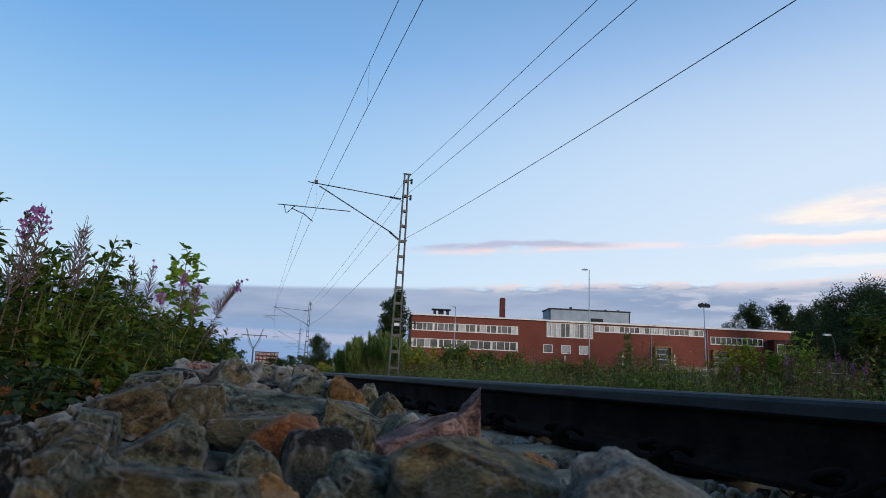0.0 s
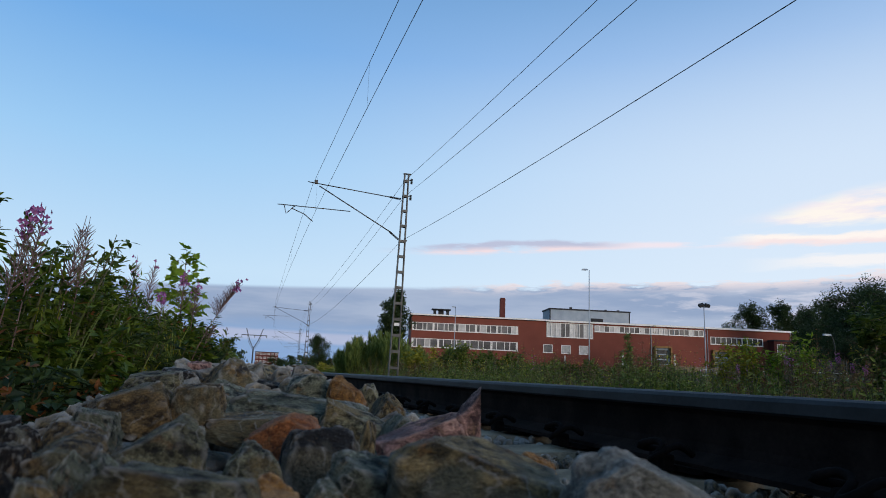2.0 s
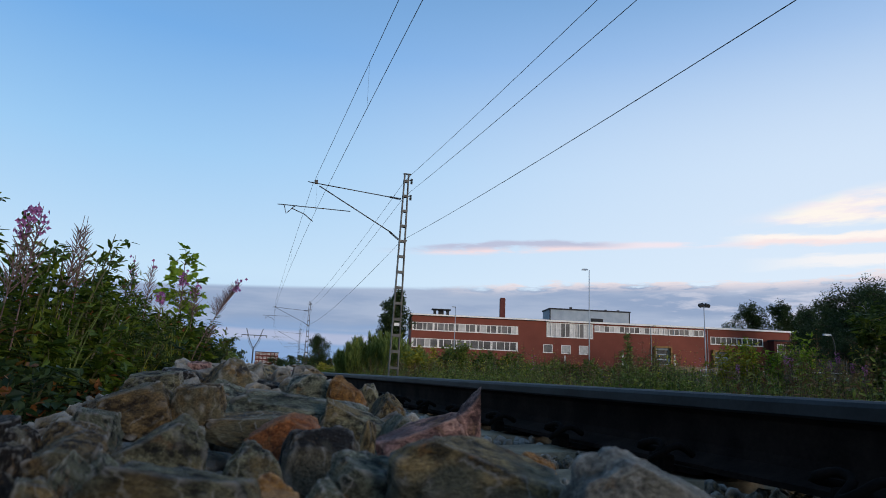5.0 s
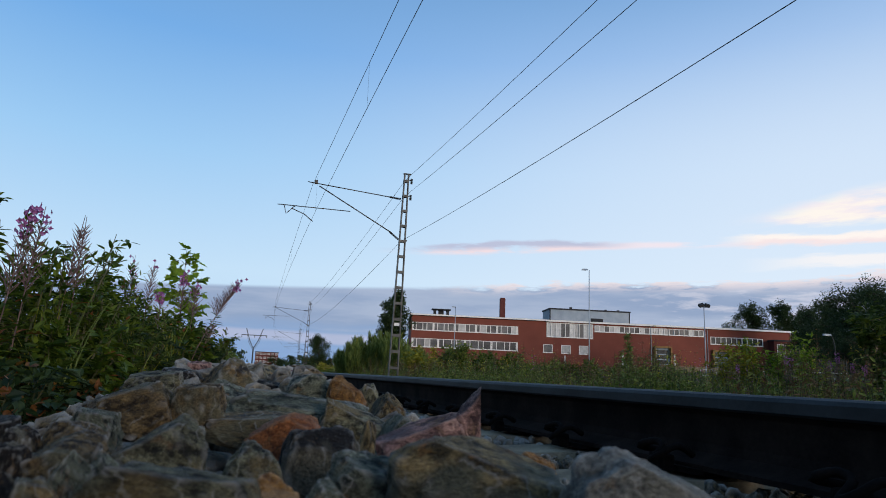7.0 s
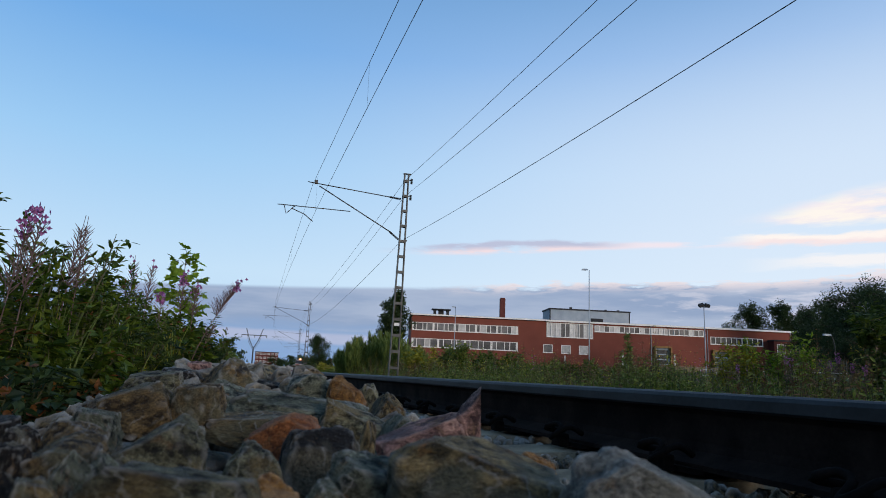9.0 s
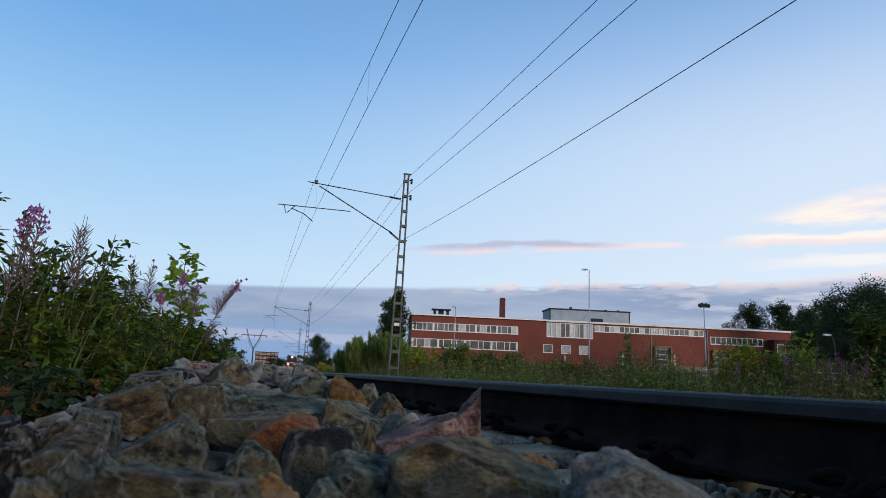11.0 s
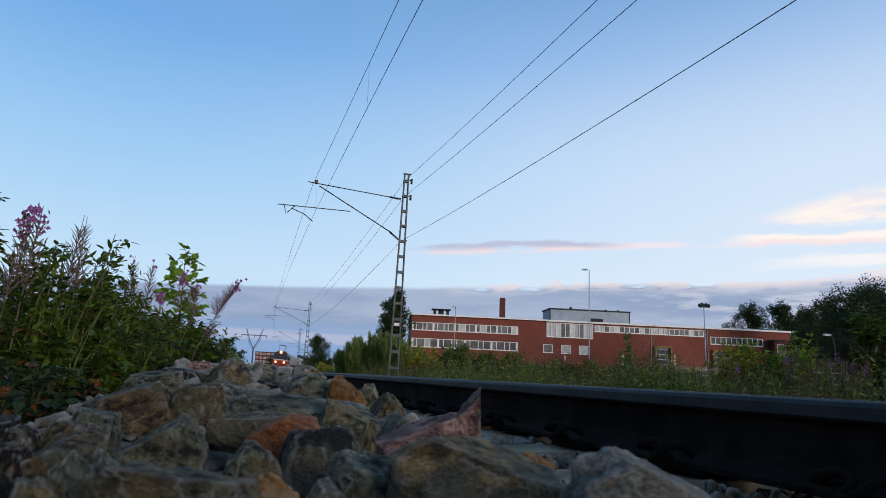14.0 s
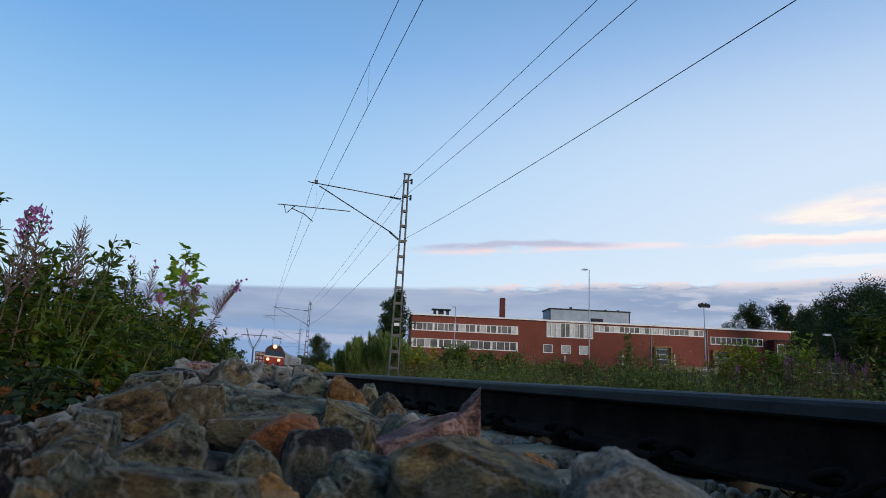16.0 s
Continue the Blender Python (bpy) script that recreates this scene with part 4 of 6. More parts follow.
# ---- the train ----
def build_loco():
    t = thing("locomotive", pose(0, 0, 0), "red electric locomotive with lit headlamps and cream band", "locomotive")
    L, W = 18.0, 3.05
    prof = [(-W / 2, 0.95), (-W / 2, 3.1), (-W / 2 + 0.22, 3.65), (-W / 2 + 0.75, 3.95), (W / 2 - 0.75, 3.95), (W / 2 - 0.22, 3.65), (W / 2, 3.1), (W / 2, 0.95)]

    def shell(y0, y1, z0, z1, mats, cut=0.0):
        g = Geo()
        inside = []
        for x, z in prof:
            inside.append((x, min(max(z, z0), z1)))
        n = len(inside)
        lean = lambda z: max(0.0, z - 2.2) * cut
        for y, sg in ((y0, 1), (y1, -1)):
            for x, z in inside:
                g.v.append((x, y + sg * lean(z) if cut else y, z))
        g.f = [(i, (i + 1) % n, n + (i + 1) % n, n + i) for i in range(n)] + [tuple(range(n)), tuple(reversed(range(n, 2 * n)))]
        g.m = [0] * len(g.f)
        return g
    part("lower_body", shell(-L / 2, L / 2, 0.95, 2.05, 0), TRAINRED, t, "bright red painted lower body")
    g = Geo()
    g.box((0, 0, 2.15), (W + 0.02, L + 0.02, 0.2))
    part("waist_band", g, CREAM, t, "cream waist band")
    part("upper_body", shell(-L / 2 + 0.02, L / 2 - 0.02, 2.25, 3.95, 0, 0.28), TRAINMAROON, t, "dark maroon upper body")
    g = Geo()
    g.box((0, 0, 3.99), (W - 1.2, L - 1.6, 0.2), taper=0.92)
    part("roof", g, TRAINDARK, t, "dark grey roof")
    for sy in (1, -1):
        for sx in (-1, 1):
            g = Geo()
            y0 = sy * (L / 2 + 0.02)
            lean = -sy * 0.28
            z0, z1 = 2.35, 3.15
            x0, x1 = sx * 0.08, sx * 1.38
            g.add([(x0, y0 + lean * (z0 - 2.2), z0), (x1, y0 + lean * (z0 - 2.2), z0), (x1 * 0.96, y0 + lean * (z1 - 2.2), z1), (x0, y0 + lean * (z1 - 2.2), z1)]
                  + [(x0, y0 - sy * 0.05 + lean * (z0 - 2.2), z0), (x1, y0 - sy * 0.05 + lean * (z0 - 2.2), z0), (x1 * 0.96, y0 - sy * 0.05 + lean * (z1 - 2.2), z1), (x0, y0 - sy * 0.05 + lean * (z1 - 2.2), z1)],
                  [(0, 1, 2, 3), (7, 6, 5, 4), (0, 4, 5, 1), (1, 5, 6, 2), (2, 6, 7, 3), (3, 7, 4, 0)])
            part("windscreen", g, SCREEN, t, "dark windscreen pane")
            lamp = Geo()
            lamp.tube([(sx * 0.91, y0, 1.65), (sx * 0.91, y0 + sy * 0.12, 1.65)], [0.19, 0.17], 16)
            part("headlight", lamp, HEADLIGHT if sy > 0 else LENS, t, "glowing warm headlamp" if sy > 0 else "")
            # ring added round the lamp; at the lit end it glows as bloom
            rim = Geo()
            rim.tube([(sx * 0.91, y0 - sy * 0.02, 1.65), (sx * 0.91, y0 + sy * 0.07, 1.65)], [0.29, 0.26], 16)
            part("bloom_ring", rim, LAMP_BLOOM if sy > 0 else LENS, t)
            b = Geo()
            b.tube([(sx * 0.91, y0, 1.05), (sx * 0.91, y0 + sy * 0.5, 1.05)], 0.09, 10)
            b.tube([(sx * 0.91, y0 + sy * 0.5, 1.05), (sx * 0.91, y0 + sy * 0.58, 1.05)], 0.24, 14)
            part("buffer", b, TRAINDARK, t, "black round buffer")
        g = Geo()
        g.box((0, sy * (L / 2 - 0.55), 3.84), (0.9, 0.7, 0.5), taper=0.85)
        hood = part("light_hood", g, TRAINMAROON, t, "dark maroon roof light hood")
        lamp = Geo()
        lamp.tube([(0, sy * (L / 2 - 0.22), 3.84), (0, sy * (L / 2 - 0.08), 3.84)], [0.26, 0.24], 16)
        part("lens", lamp, HEADLIGHT if sy > 0 else LENS, hood, "glowing warm roof headlamp" if sy > 0 else "")
        # the same added bloom ring for the roof lamp
        rim = Geo()
        rim.tube([(0, sy * (L / 2 - 0.25), 3.84), (0, sy * (L / 2 - 0.13), 3.84)], [0.38, 0.36], 16)
        part("bloom_ring", rim, LAMP_BLOOM if sy > 0 else LENS, hood)
        boxpart("buffer_beam", (0, sy * (L / 2 - 0.1), 0.95), (2.9, 0.5, 0.5), TRAINRED, t, "red buffer beam", 0.03)
        boxpart("snow_plough", (0, sy * (L / 2 - 0.2), 0.42), (2.6, 0.3, 0.55), TRAINDARK, t, bevel=0.04)
        g = Geo()
        y = sy * 5.5
        if sy > 0:
            g.tube([(-0.5, y, 4.1), (-0.75, y + 0.9, 4.75), (-0.6, y - 0.1, 5.4), (0.6, y - 0.1, 5.4), (0.75, y + 0.9, 4.75), (0.5, y, 4.1)], 0.04, 5)
            g.tube([(-0.95, y - 0.1, 5.36), (-0.6, y - 0.1, 5.5), (0.6, y - 0.1, 5.5), (0.95, y - 0.1, 5.36)], 0.045, 5)
        else:
            g.tube([(-0.8, y, 4.25), (-0.8, y + 1.5, 4.35), (0.8, y + 1.5, 4.35), (0.8, y, 4.25)], 0.04, 5)
        part("pantograph", g, TRAINDARK, t, "raised pantograph" if sy > 0 else "folded pantograph")
        bogie = boxpart("bogie", (0, sy * 4.9, 0.62), (2.2, 4.6, 0.5), TRAINDARK, t, bevel=0.04)
        for k in (-1.4, 1.4):
            for sx in (-1, 1):
                g = Geo()
                g.tube([(sx * 0.72, sy * 4.9 + k, 0.625), (sx * 0.86, sy * 4.9 + k, 0.625)], 0.62, 20)
                part("wheel", g, TRAINDARK, bogie)
    for k in range(5):
        for sx in (-1, 1):
            boxpart("side_grille", (sx * (W / 2 + 0.01), -5 + 2.5 * k, 2.75), (0.04, 1.6, 0.7), TRAINDARK, t)
    return t


def build_wagon():
    t = thing("covered_wagon", pose(0, 0, 0), "grey covered goods wagon behind the locomotive", "wagon", "goods wagons")
    L, W = 14.0, 2.9
    g = Geo()
    ring = [(-W / 2, 1.1), (-W / 2, 3.3), (-W / 2 + 0.3, 3.8), (-0.6, 4.1), (0.6, 4.1), (W / 2 - 0.3, 3.8), (W / 2, 3.3), (W / 2, 1.1)]
    n = len(ring)
    for y in (-L / 2, L / 2):
        g.v += [(x, y, z) for x, z in ring]
    g.f = [(i, (i + 1) % n, n + (i + 1) % n, n + i) for i in range(n)] + [tuple(range(n)), tuple(reversed(range(n, 2 * n)))]
    g.m = [0] * len(g.f)
    part("body", g, TRAINGREY, t)
    for k in range(12):
        for sx in (-1, 1):
            boxpart("side_rib", (sx * (W / 2 + 0.02), -6.4 + 1.16 * k, 2.25), (0.06, 0.1, 2.2), TRAINGREY, t)
    boxpart("underframe", (0, 0, 0.98), (2.6, L, 0.26), TRAINDARK, t)
    for y in (-4.6, 4.6):
        for sx in (-1, 1):
            g = Geo()
            g.tube([(sx * 0.72, y, 0.46), (sx * 0.86, y, 0.46)], 0.46, 18)
            part("wheel", g, TRAINDARK, t)
    return t


LOCO = build_loco()
_w = build_wagon()
TRAIN = [(LOCO, 9.0)] + [(_w if k == 0 else copy_thing(_w, pose(0, 0, 0)), 26.5 + 15.2 * k) for k in range(6)]
SWAYING, WIND = [], [(0, 0.1), (1, 0.2), (2, 0.5), (3, 0.0), (4, -0.35), (5.2, -0.1), (6.5, 0.0), (7.5, 0.0), (8.5, 0.05), (10.2, -0.1), (11.5, -0.2), (12.5, -0.1), (13.5, -0.25), (14.5, -0.25), (15, -0.5), (15.5, -0.4), (16, 0.0)]


# ---- ballast stones ----
FORMS = {                                       # cutting planes of broken stone: direction and distance from the middle
    "block": ((0.15, -0.1, 1, 0.60), (0.12, -1, 0.3, 0.62), (1, -0.2, 0.3, 0.74), (-1, -0.25, 0.4, 0.74), (0, 0, -1, 0.5)),
    "slab": ((0.06, -0.12, 1, 0.40), (0.1, -1, 0.5, 0.66), (0.8, -0.3, 0.7, 0.68), (-0.8, -0.2, 0.7, 0.68), (0, 0, -1, 0.45)),
    "wedge_l": ((-0.34, -0.18, 0.92, 0.36), (1, -0.15, 0.15, 0.72), (0.15, -1, 0.3, 0.5), (-0.6, -0.7, 0.5, 0.62), (0, 0, -1, 0.55)),
    "wedge_r": ((0.34, -0.18, 0.92, 0.36), (-1, -0.15, 0.2, 0.72), (-0.15, -1, 0.3, 0.5), (0.6, -0.7, 0.5, 0.62), (0, 0, -1, 0.55)),
    "pyramid": ((-0.52, -0.2, 0.82, 0.44), (0.5, -0.25, 0.82, 0.44), (0.12, -0.9, 0.5, 0.5), (0, 0, -1, 0.5)),
    "rough": (),
}


def rock_mesh(name, sub, seed, cuts=11, low=0.34, high=0.78, rough=0.035, form="rough"):
    """A broken stone: a ball cut flat by planes, with a chipped surface."""
    rnd = random.Random(seed)
    bm = bmesh.new()
    bmesh.ops.create_icosphere(bm, subdivisions=sub, radius=1.0)
    me = bpy.data.meshes.new(name)
    bm.to_mesh(me)
    bm.free()
    n = len(me.vertices)
    co = np.empty(n * 3)
    me.vertices.foreach_get("co", co)
    co = co.reshape(-1, 3)
    planes = [(np.array(p[:3]) + np.array([rnd.gauss(0, 0.08) for _ in range(3)]), p[3]) for p in FORMS[form]]
    planes += [(np.array([rnd.gauss(0, 1), rnd.gauss(0, 1), rnd.gauss(0, 1)]), rnd.uniform(low, high)) for _ in range(cuts)]
    for turn in range(2):
        for d, h in planes:
            d = d / np.linalg.norm(d)
            co -= np.maximum(0, co @ d - h)[:, None] * d
    for k in range(cuts * 2 if form != "rough" else cuts // 2):      # knocked-off corners
        d = co[rnd.randrange(n)].copy()
        far = np.linalg.norm(d)
        d /= far
        over = np.maximum(0, co @ d - far * rnd.uniform(0.87, 0.975))
        co -= over[:, None] * d
    off = Vector((seed * 1.7, seed * 0.3, seed * 2.1))
    for i in range(n):
        p = Vector(co[i])
        k = noise.noise(p * 2.2 + off) * rough + noise.noise(p * 6.0 + off) * rough * 0.6 + noise.noise(p * 15.0 + off) * rough * 0.2 + (abs(noise.noise(p * 4.0 - off)) - 0.2) * rough
        co[i] *= 1 + k
    lo, hi = co.min(axis=0), co.max(axis=0)
    co = (co - (lo + hi) / 2) / (hi - lo)
    me.vertices.foreach_set("co", co.ravel())
    me.polygons.foreach_set("use_smooth", [True] * len(me.polygons))
    me.update()
    return me


HEROES = []


def stone(x, y, z, w, d, h, kind, form="block", turn=0.0, tilt=0.0, horn=None):
    """A single large ballast stone near the camera. horn: a splinter on it (x, z, width, depth, height)."""
    k = len(HEROES)
    size = Matrix.Diagonal((w * 1.12, d * 1.12, h + 0.02, 1))
    me = rock_mesh("stone", 5, 100 + k * 7, 8, 0.62, 0.88, 0.095, form)
    if horn:
        bm = bmesh.new()
        bm.from_mesh(me)
        spur = rock_mesh("stone", 4, 77, 3, 0.7, 0.9, 0.05, "wedge_l")
        for v in spur.vertices:
            u = min(1.0, v.co.z + 0.5)
            v.co.x = (v.co.x - 0.5) * (1 - 0.74 * u) + 0.5
        spur.transform(size.inverted() @ Matrix.Translation((horn[0], 0, horn[1])) @ Matrix.Diagonal((*horn[2:], 1)))
        bm.from_mesh(spur)
        bm.to_mesh(me)
        bm.free()
        bpy.data.meshes.remove(spur)
    me.materials.append(STONE[kind])
    ob = new("stone", me)
    ob.parent = BED
    ob.matrix_basis = pose(x, y, z - 0.01, 0, tilt, turn) @ size
    HEROES.append((x, y, z, max(w, d) / 2))
    return ob


stone(-0.145, 0.388, -0.056, 0.098, 0.049, 0.031, "grey", "slab", 0, 0)
stone(-0.200, 0.353, -0.054, 0.028, 0.020, 0.017, "tan", "slab", 10, -6)
stone(-0.217, 0.411, -0.052, 0.022, 0.017, 0.026, "blue", "pyramid", 0, 0)
stone(-0.264, 0.485, -0.055, 0.058, 0.040, 0.035, "brown", "wedge_l", 0, -8)
stone(-0.305, 0.576, -0.048, 0.049, 0.039, 0.024, "brown", "block", 12, 0)
stone(-0.219, 0.457, -0.055, 0.029, 0.023, 0.023, "blue", "pyramid", 20, 0)
stone(-0.235, 0.579, -0.052, 0.083, 0.050, 0.049, "grey", "wedge_l", 0, 0)
stone(-0.361, 0.804, -0.032, 0.101, 0.071, 0.048, "brown", "wedge_l", 0, -4)
stone(-0.286, 0.804, -0.027, 0.063, 0.044, 0.042, "brown", "block", 14, 0)
stone(-0.597, 1.661, -0.001, 0.061, 0.049, 0.054, "pink", "block", 0, 0)
stone(-0.441, 1.406, -0.002, 0.111, 0.078, 0.074, "brown", "pyramid", 0, 0)
stone(-0.451, 1.716, -0.007, 0.103, 0.083, 0.064, "tan", "wedge_r", 0, 0)
stone(-0.469, 2.085, -0.015, 0.176, 0.123, 0.064, "pink", "slab", 0, 0)
stone(-0.316, 1.050, -0.031, 0.076, 0.053, 0.052, "blue", "wedge_r", 0, 0)
stone(-0.198, 0.938, -0.038, 0.192, 0.096, 0.043, "blue", "slab", 6, 3)
stone(-0.210, 0.812, -0.052, 0.127, 0.064, 0.027, "brown", "slab", -4, 0)
stone(-0.232, 1.217, -0.017, 0.089, 0.062, 0.050, "blue", "block", 0, -4)
stone(-0.156, 1.176, -0.020, 0.067, 0.053, 0.055, "ochre", "wedge_r", 0, 0)
stone(-0.130, 1.305, -0.032, 0.047, 0.038, 0.053, "grey", "wedge_r", 0, 0)
stone(-0.082, 1.131, -0.041, 0.057, 0.045, 0.049, "tan", "pyramid", 0, 0)
stone(-0.105, 0.889, -0.045, 0.087, 0.052, 0.041, "grey", "wedge_r", 0, 6)
stone(-0.151, 0.710, -0.053, 0.076, 0.053, 0.046, "orange", "pyramid", -10, 0)
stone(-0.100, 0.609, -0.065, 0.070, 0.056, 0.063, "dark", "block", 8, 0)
stone(-0.068, 0.661, -0.051, 0.019, 0.016, 0.040, "tan", "pyramid", 0, 0)
stone(-0.140, 0.532, -0.061, 0.047, 0.033, 0.037, "grey", "block", -6, 0)
stone(-0.091, 0.397, -0.056, 0.035, 0.024, 0.018, "ochre", "slab", 0, 6)
stone(-0.053, 0.859, -0.064, 0.062, 0.037, 0.056, "blue", "wedge_l", -20, 0)
stone(-0.042, 0.502, -0.064, 0.075, 0.045, 0.037, "blue", "slab", 0, 8)
stone(0.032, 0.468, -0.052, 0.117, 0.064, 0.054, "tan", "wedge_r", -8, -4)
stone(0.128, 0.408, -0.046, 0.099, 0.060, 0.044, "pale", "wedge_r", 6, 0)
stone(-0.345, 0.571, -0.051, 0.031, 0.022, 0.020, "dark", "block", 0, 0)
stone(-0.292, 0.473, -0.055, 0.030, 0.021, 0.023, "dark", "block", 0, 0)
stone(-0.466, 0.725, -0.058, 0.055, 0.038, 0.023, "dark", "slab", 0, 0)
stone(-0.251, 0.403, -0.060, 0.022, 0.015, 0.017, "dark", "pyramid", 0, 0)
stone(-0.341, 0.679, -0.045, 0.047, 0.033, 0.026, "blue", "slab", 0, 0)
stone(-0.454, 1.078, -0.015, 0.094, 0.066, 0.039, "grey", "slab", 0, -8)
stone(-0.327, 1.328, -0.029, 0.085, 0.060, 0.043, "dark", "block", 0, 0)
stone(-0.061, 0.422, -0.060, 0.033, 0.020, 0.017, "blue", "slab", 0, 0)
stone(0.075, 0.522, -0.051, 0.036, 0.025, 0.020, "ochre", "slab", 0, 6)
stone(-0.548, 1.418, -0.012, 0.099, 0.069, 0.046, "dark", "slab", 0, -6)
stone(-0.517, 2.582, 0.007, 0.158, 0.111, 0.057, "brown", "block", 0, 0)
stone(-0.008, 0.760, -0.057, 0.111, 0.067, 0.061, "pink", "wedge_l", 0, 0, horn=(0.030, 0.030, 0.058, 0.034, 0.080))


def fill_stones():
    """The rest of the crushed stone: the nearest as single stones, the others as one mass."""
    rnd = random.Random(5)
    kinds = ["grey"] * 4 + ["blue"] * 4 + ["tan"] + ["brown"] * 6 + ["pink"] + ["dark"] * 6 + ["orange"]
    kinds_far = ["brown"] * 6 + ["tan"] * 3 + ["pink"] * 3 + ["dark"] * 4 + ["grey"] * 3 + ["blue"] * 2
    shapes = [rock_mesh("stone", 3, 900 + i, 12, 0.40, 0.75, 0.08) for i in range(10)]
    near = {}
    small = [rock_mesh("gravel", 2, 950 + i, 7, 0.4, 0.75, 0.04) for i in range(6)]

    def arrays(me):
        return [v.co.copy() for v in me.vertices], [tuple(p.vertices) for p in me.polygons]
    mid_parts, far_parts = [arrays(m) for m in shapes], [arrays(m) for m in small]
    g = Geo()
    singles = 0
    s = 0.06
    while s < 26:
        pitch = 0.058 if s < 5 else 0.085 if s < 11 else 0.16
        lat = -3.0
        while lat < -0.70:
            ss, ll = s + rnd.uniform(-0.4, 0.4) * pitch, lat + rnd.uniform(-0.4, 0.4) * pitch
            lat += pitch
            on_sleeper = ll > -1.25 and abs((ss - FIRST + GAP / 2) % GAP - GAP / 2) < 0.15
            if on_sleeper or (s > 11 and ll > -1.4) or (s < 3.5 and ll < -2.75):
                continue
            if ll > -1.3 and s > 6:
                continue
            p = track(ss, ll, bed(ss, ll))
            if math.hypot(p.x, p.y) < 0.24:
                continue
            size = rnd.uniform(0.75, 1.35) * (0.05 if s < 5 else 0.075 if s < 11 else 0.14)
            if ll > -1.3:
                size = min(size, 0.038)
                p.z -= 0.006 if ll < -0.88 else 0.016
            if any((p.x - h[0]) ** 2 + (p.y - h[1]) ** 2 < (h[3] * 0.85) ** 2 for h in HEROES):
                continue
            p.z += rnd.uniform(-0.012, 0.014) - (0.016 if s < 1.0 else 0.0)
            m = Matrix.Translation(p) @ Euler((rnd.uniform(0, 6.3), rnd.uniform(0, 6.3), rnd.uniform(0, 6.3))).to_matrix().to_4x4() @ Matrix.Diagonal((size * rnd.uniform(0.9, 1.5), size, size * rnd.uniform(0.6, 1.0), 1))
            if singles < 300 and s < 1.9 and ll > -2.4:
                kind, i = rnd.choice(kinds if s < 0.8 else kinds_far), rnd.randrange(10)
                if (kind, i) not in near:
                    near[kind, i] = shapes[i].copy()
                    near[kind, i].materials.append(STONE[kind])
                ob = new("stone", near[kind, i])
                ob.parent = BED
                ob.matrix_basis = m
                singles += 1
            else:
                vs, fs = rnd.choice(mid_parts if s < 2.0 else far_parts)
                g.add([m @ v for v in vs], fs)
        s += pitch
    # the rest of the bed: between the rails, beyond them and behind
    pebbles = [arrays(rock_mesh("gravel", 1, 970 + i, 3, 0.6, 0.85, 0.04)) for i in range(5)]
    s = -6.0
    while s < 30:
        pitch = 0.115 if s < 6 else 0.16
        lat = -2.9 if s < 0 else -0.68
        while lat < 2.9:
            ss, ll = s + rnd.uniform(-0.5, 0.5) * pitch, lat + rnd.uniform(-0.5, 0.5) * pitch
            lat += pitch
            p = track(ss, ll, bed(ss, ll) - 0.012)
            if abs(ll) < 1.25 and (abs((ss - FIRST + GAP / 2) % GAP - GAP / 2) < 0.17 or abs(abs(ll) - 0.8) < 0.06) or math.hypot(p.x, p.y) < 0.3:
                continue
            size = rnd.uniform(0.7, 1.2) * pitch * 0.85 * (0.8 if abs(ll) < 1.25 else 1)
            m = Matrix.Translation(p) @ Euler((rnd.uniform(0, 6.3), rnd.uniform(0, 6.3), rnd.uniform(0, 6.3))).to_matrix().to_4x4() @ Matrix.Diagonal((size * 1.3, size, size * 0.7, 1))
            vs, fs = rnd.choice(pebbles)
            g.add([m @ v for v in vs], fs)
        s += pitch
    ob = g.put("ballast", MIXED_STONE, flat=True)
    tagged(ob, "loose grey and brown crushed ballast stone", "ballast", kind="stuff")


fill_stones()


# ---- plants ----
def spot(s, lat, extra=0.0):
    z = rise(s, lat)
    if -3.0 < lat < 0:
        z = max(z, bed(s, lat) - 0.04)
    return Matrix.Translation(track(s, lat, z + extra))


def rvec(rnd, a=1.0, b=1.0):
    return Vector((rnd.gauss(0, a), rnd.gauss(0, a), rnd.gauss(0, b)))


def small_meshes():
    """One seed pod, one four-petalled blossom and one lobed leaf, shared by all their copies."""
    g = Geo()
    g.tube([(0, 0, 0), (0.004, 0, 0.5), (0, 0, 1)], [0.0013, 0.0019, 0.0008], 4)
    pod = g.mesh("seed_pod", REDSTEM)
    g = Geo()
    for k in range(4):
        a = k * math.pi / 2
        g.leaf((0, 0, 0), (math.cos(a) * 0.012, math.sin(a) * 0.012, 0.004), Vector((0, 0, 1)), 0.010)
    blossom = g.mesh("blossom", PETAL)
    g = Geo()
    g.lobed((0, 0, 0), (1, 0, 0), Vector((0, 0, 1)), 1.05)
    return pod, blossom, g.mesh("leaf", LEAF_LIME)


POD, BLOSSOM, MAPLE_LEAF = small_meshes()


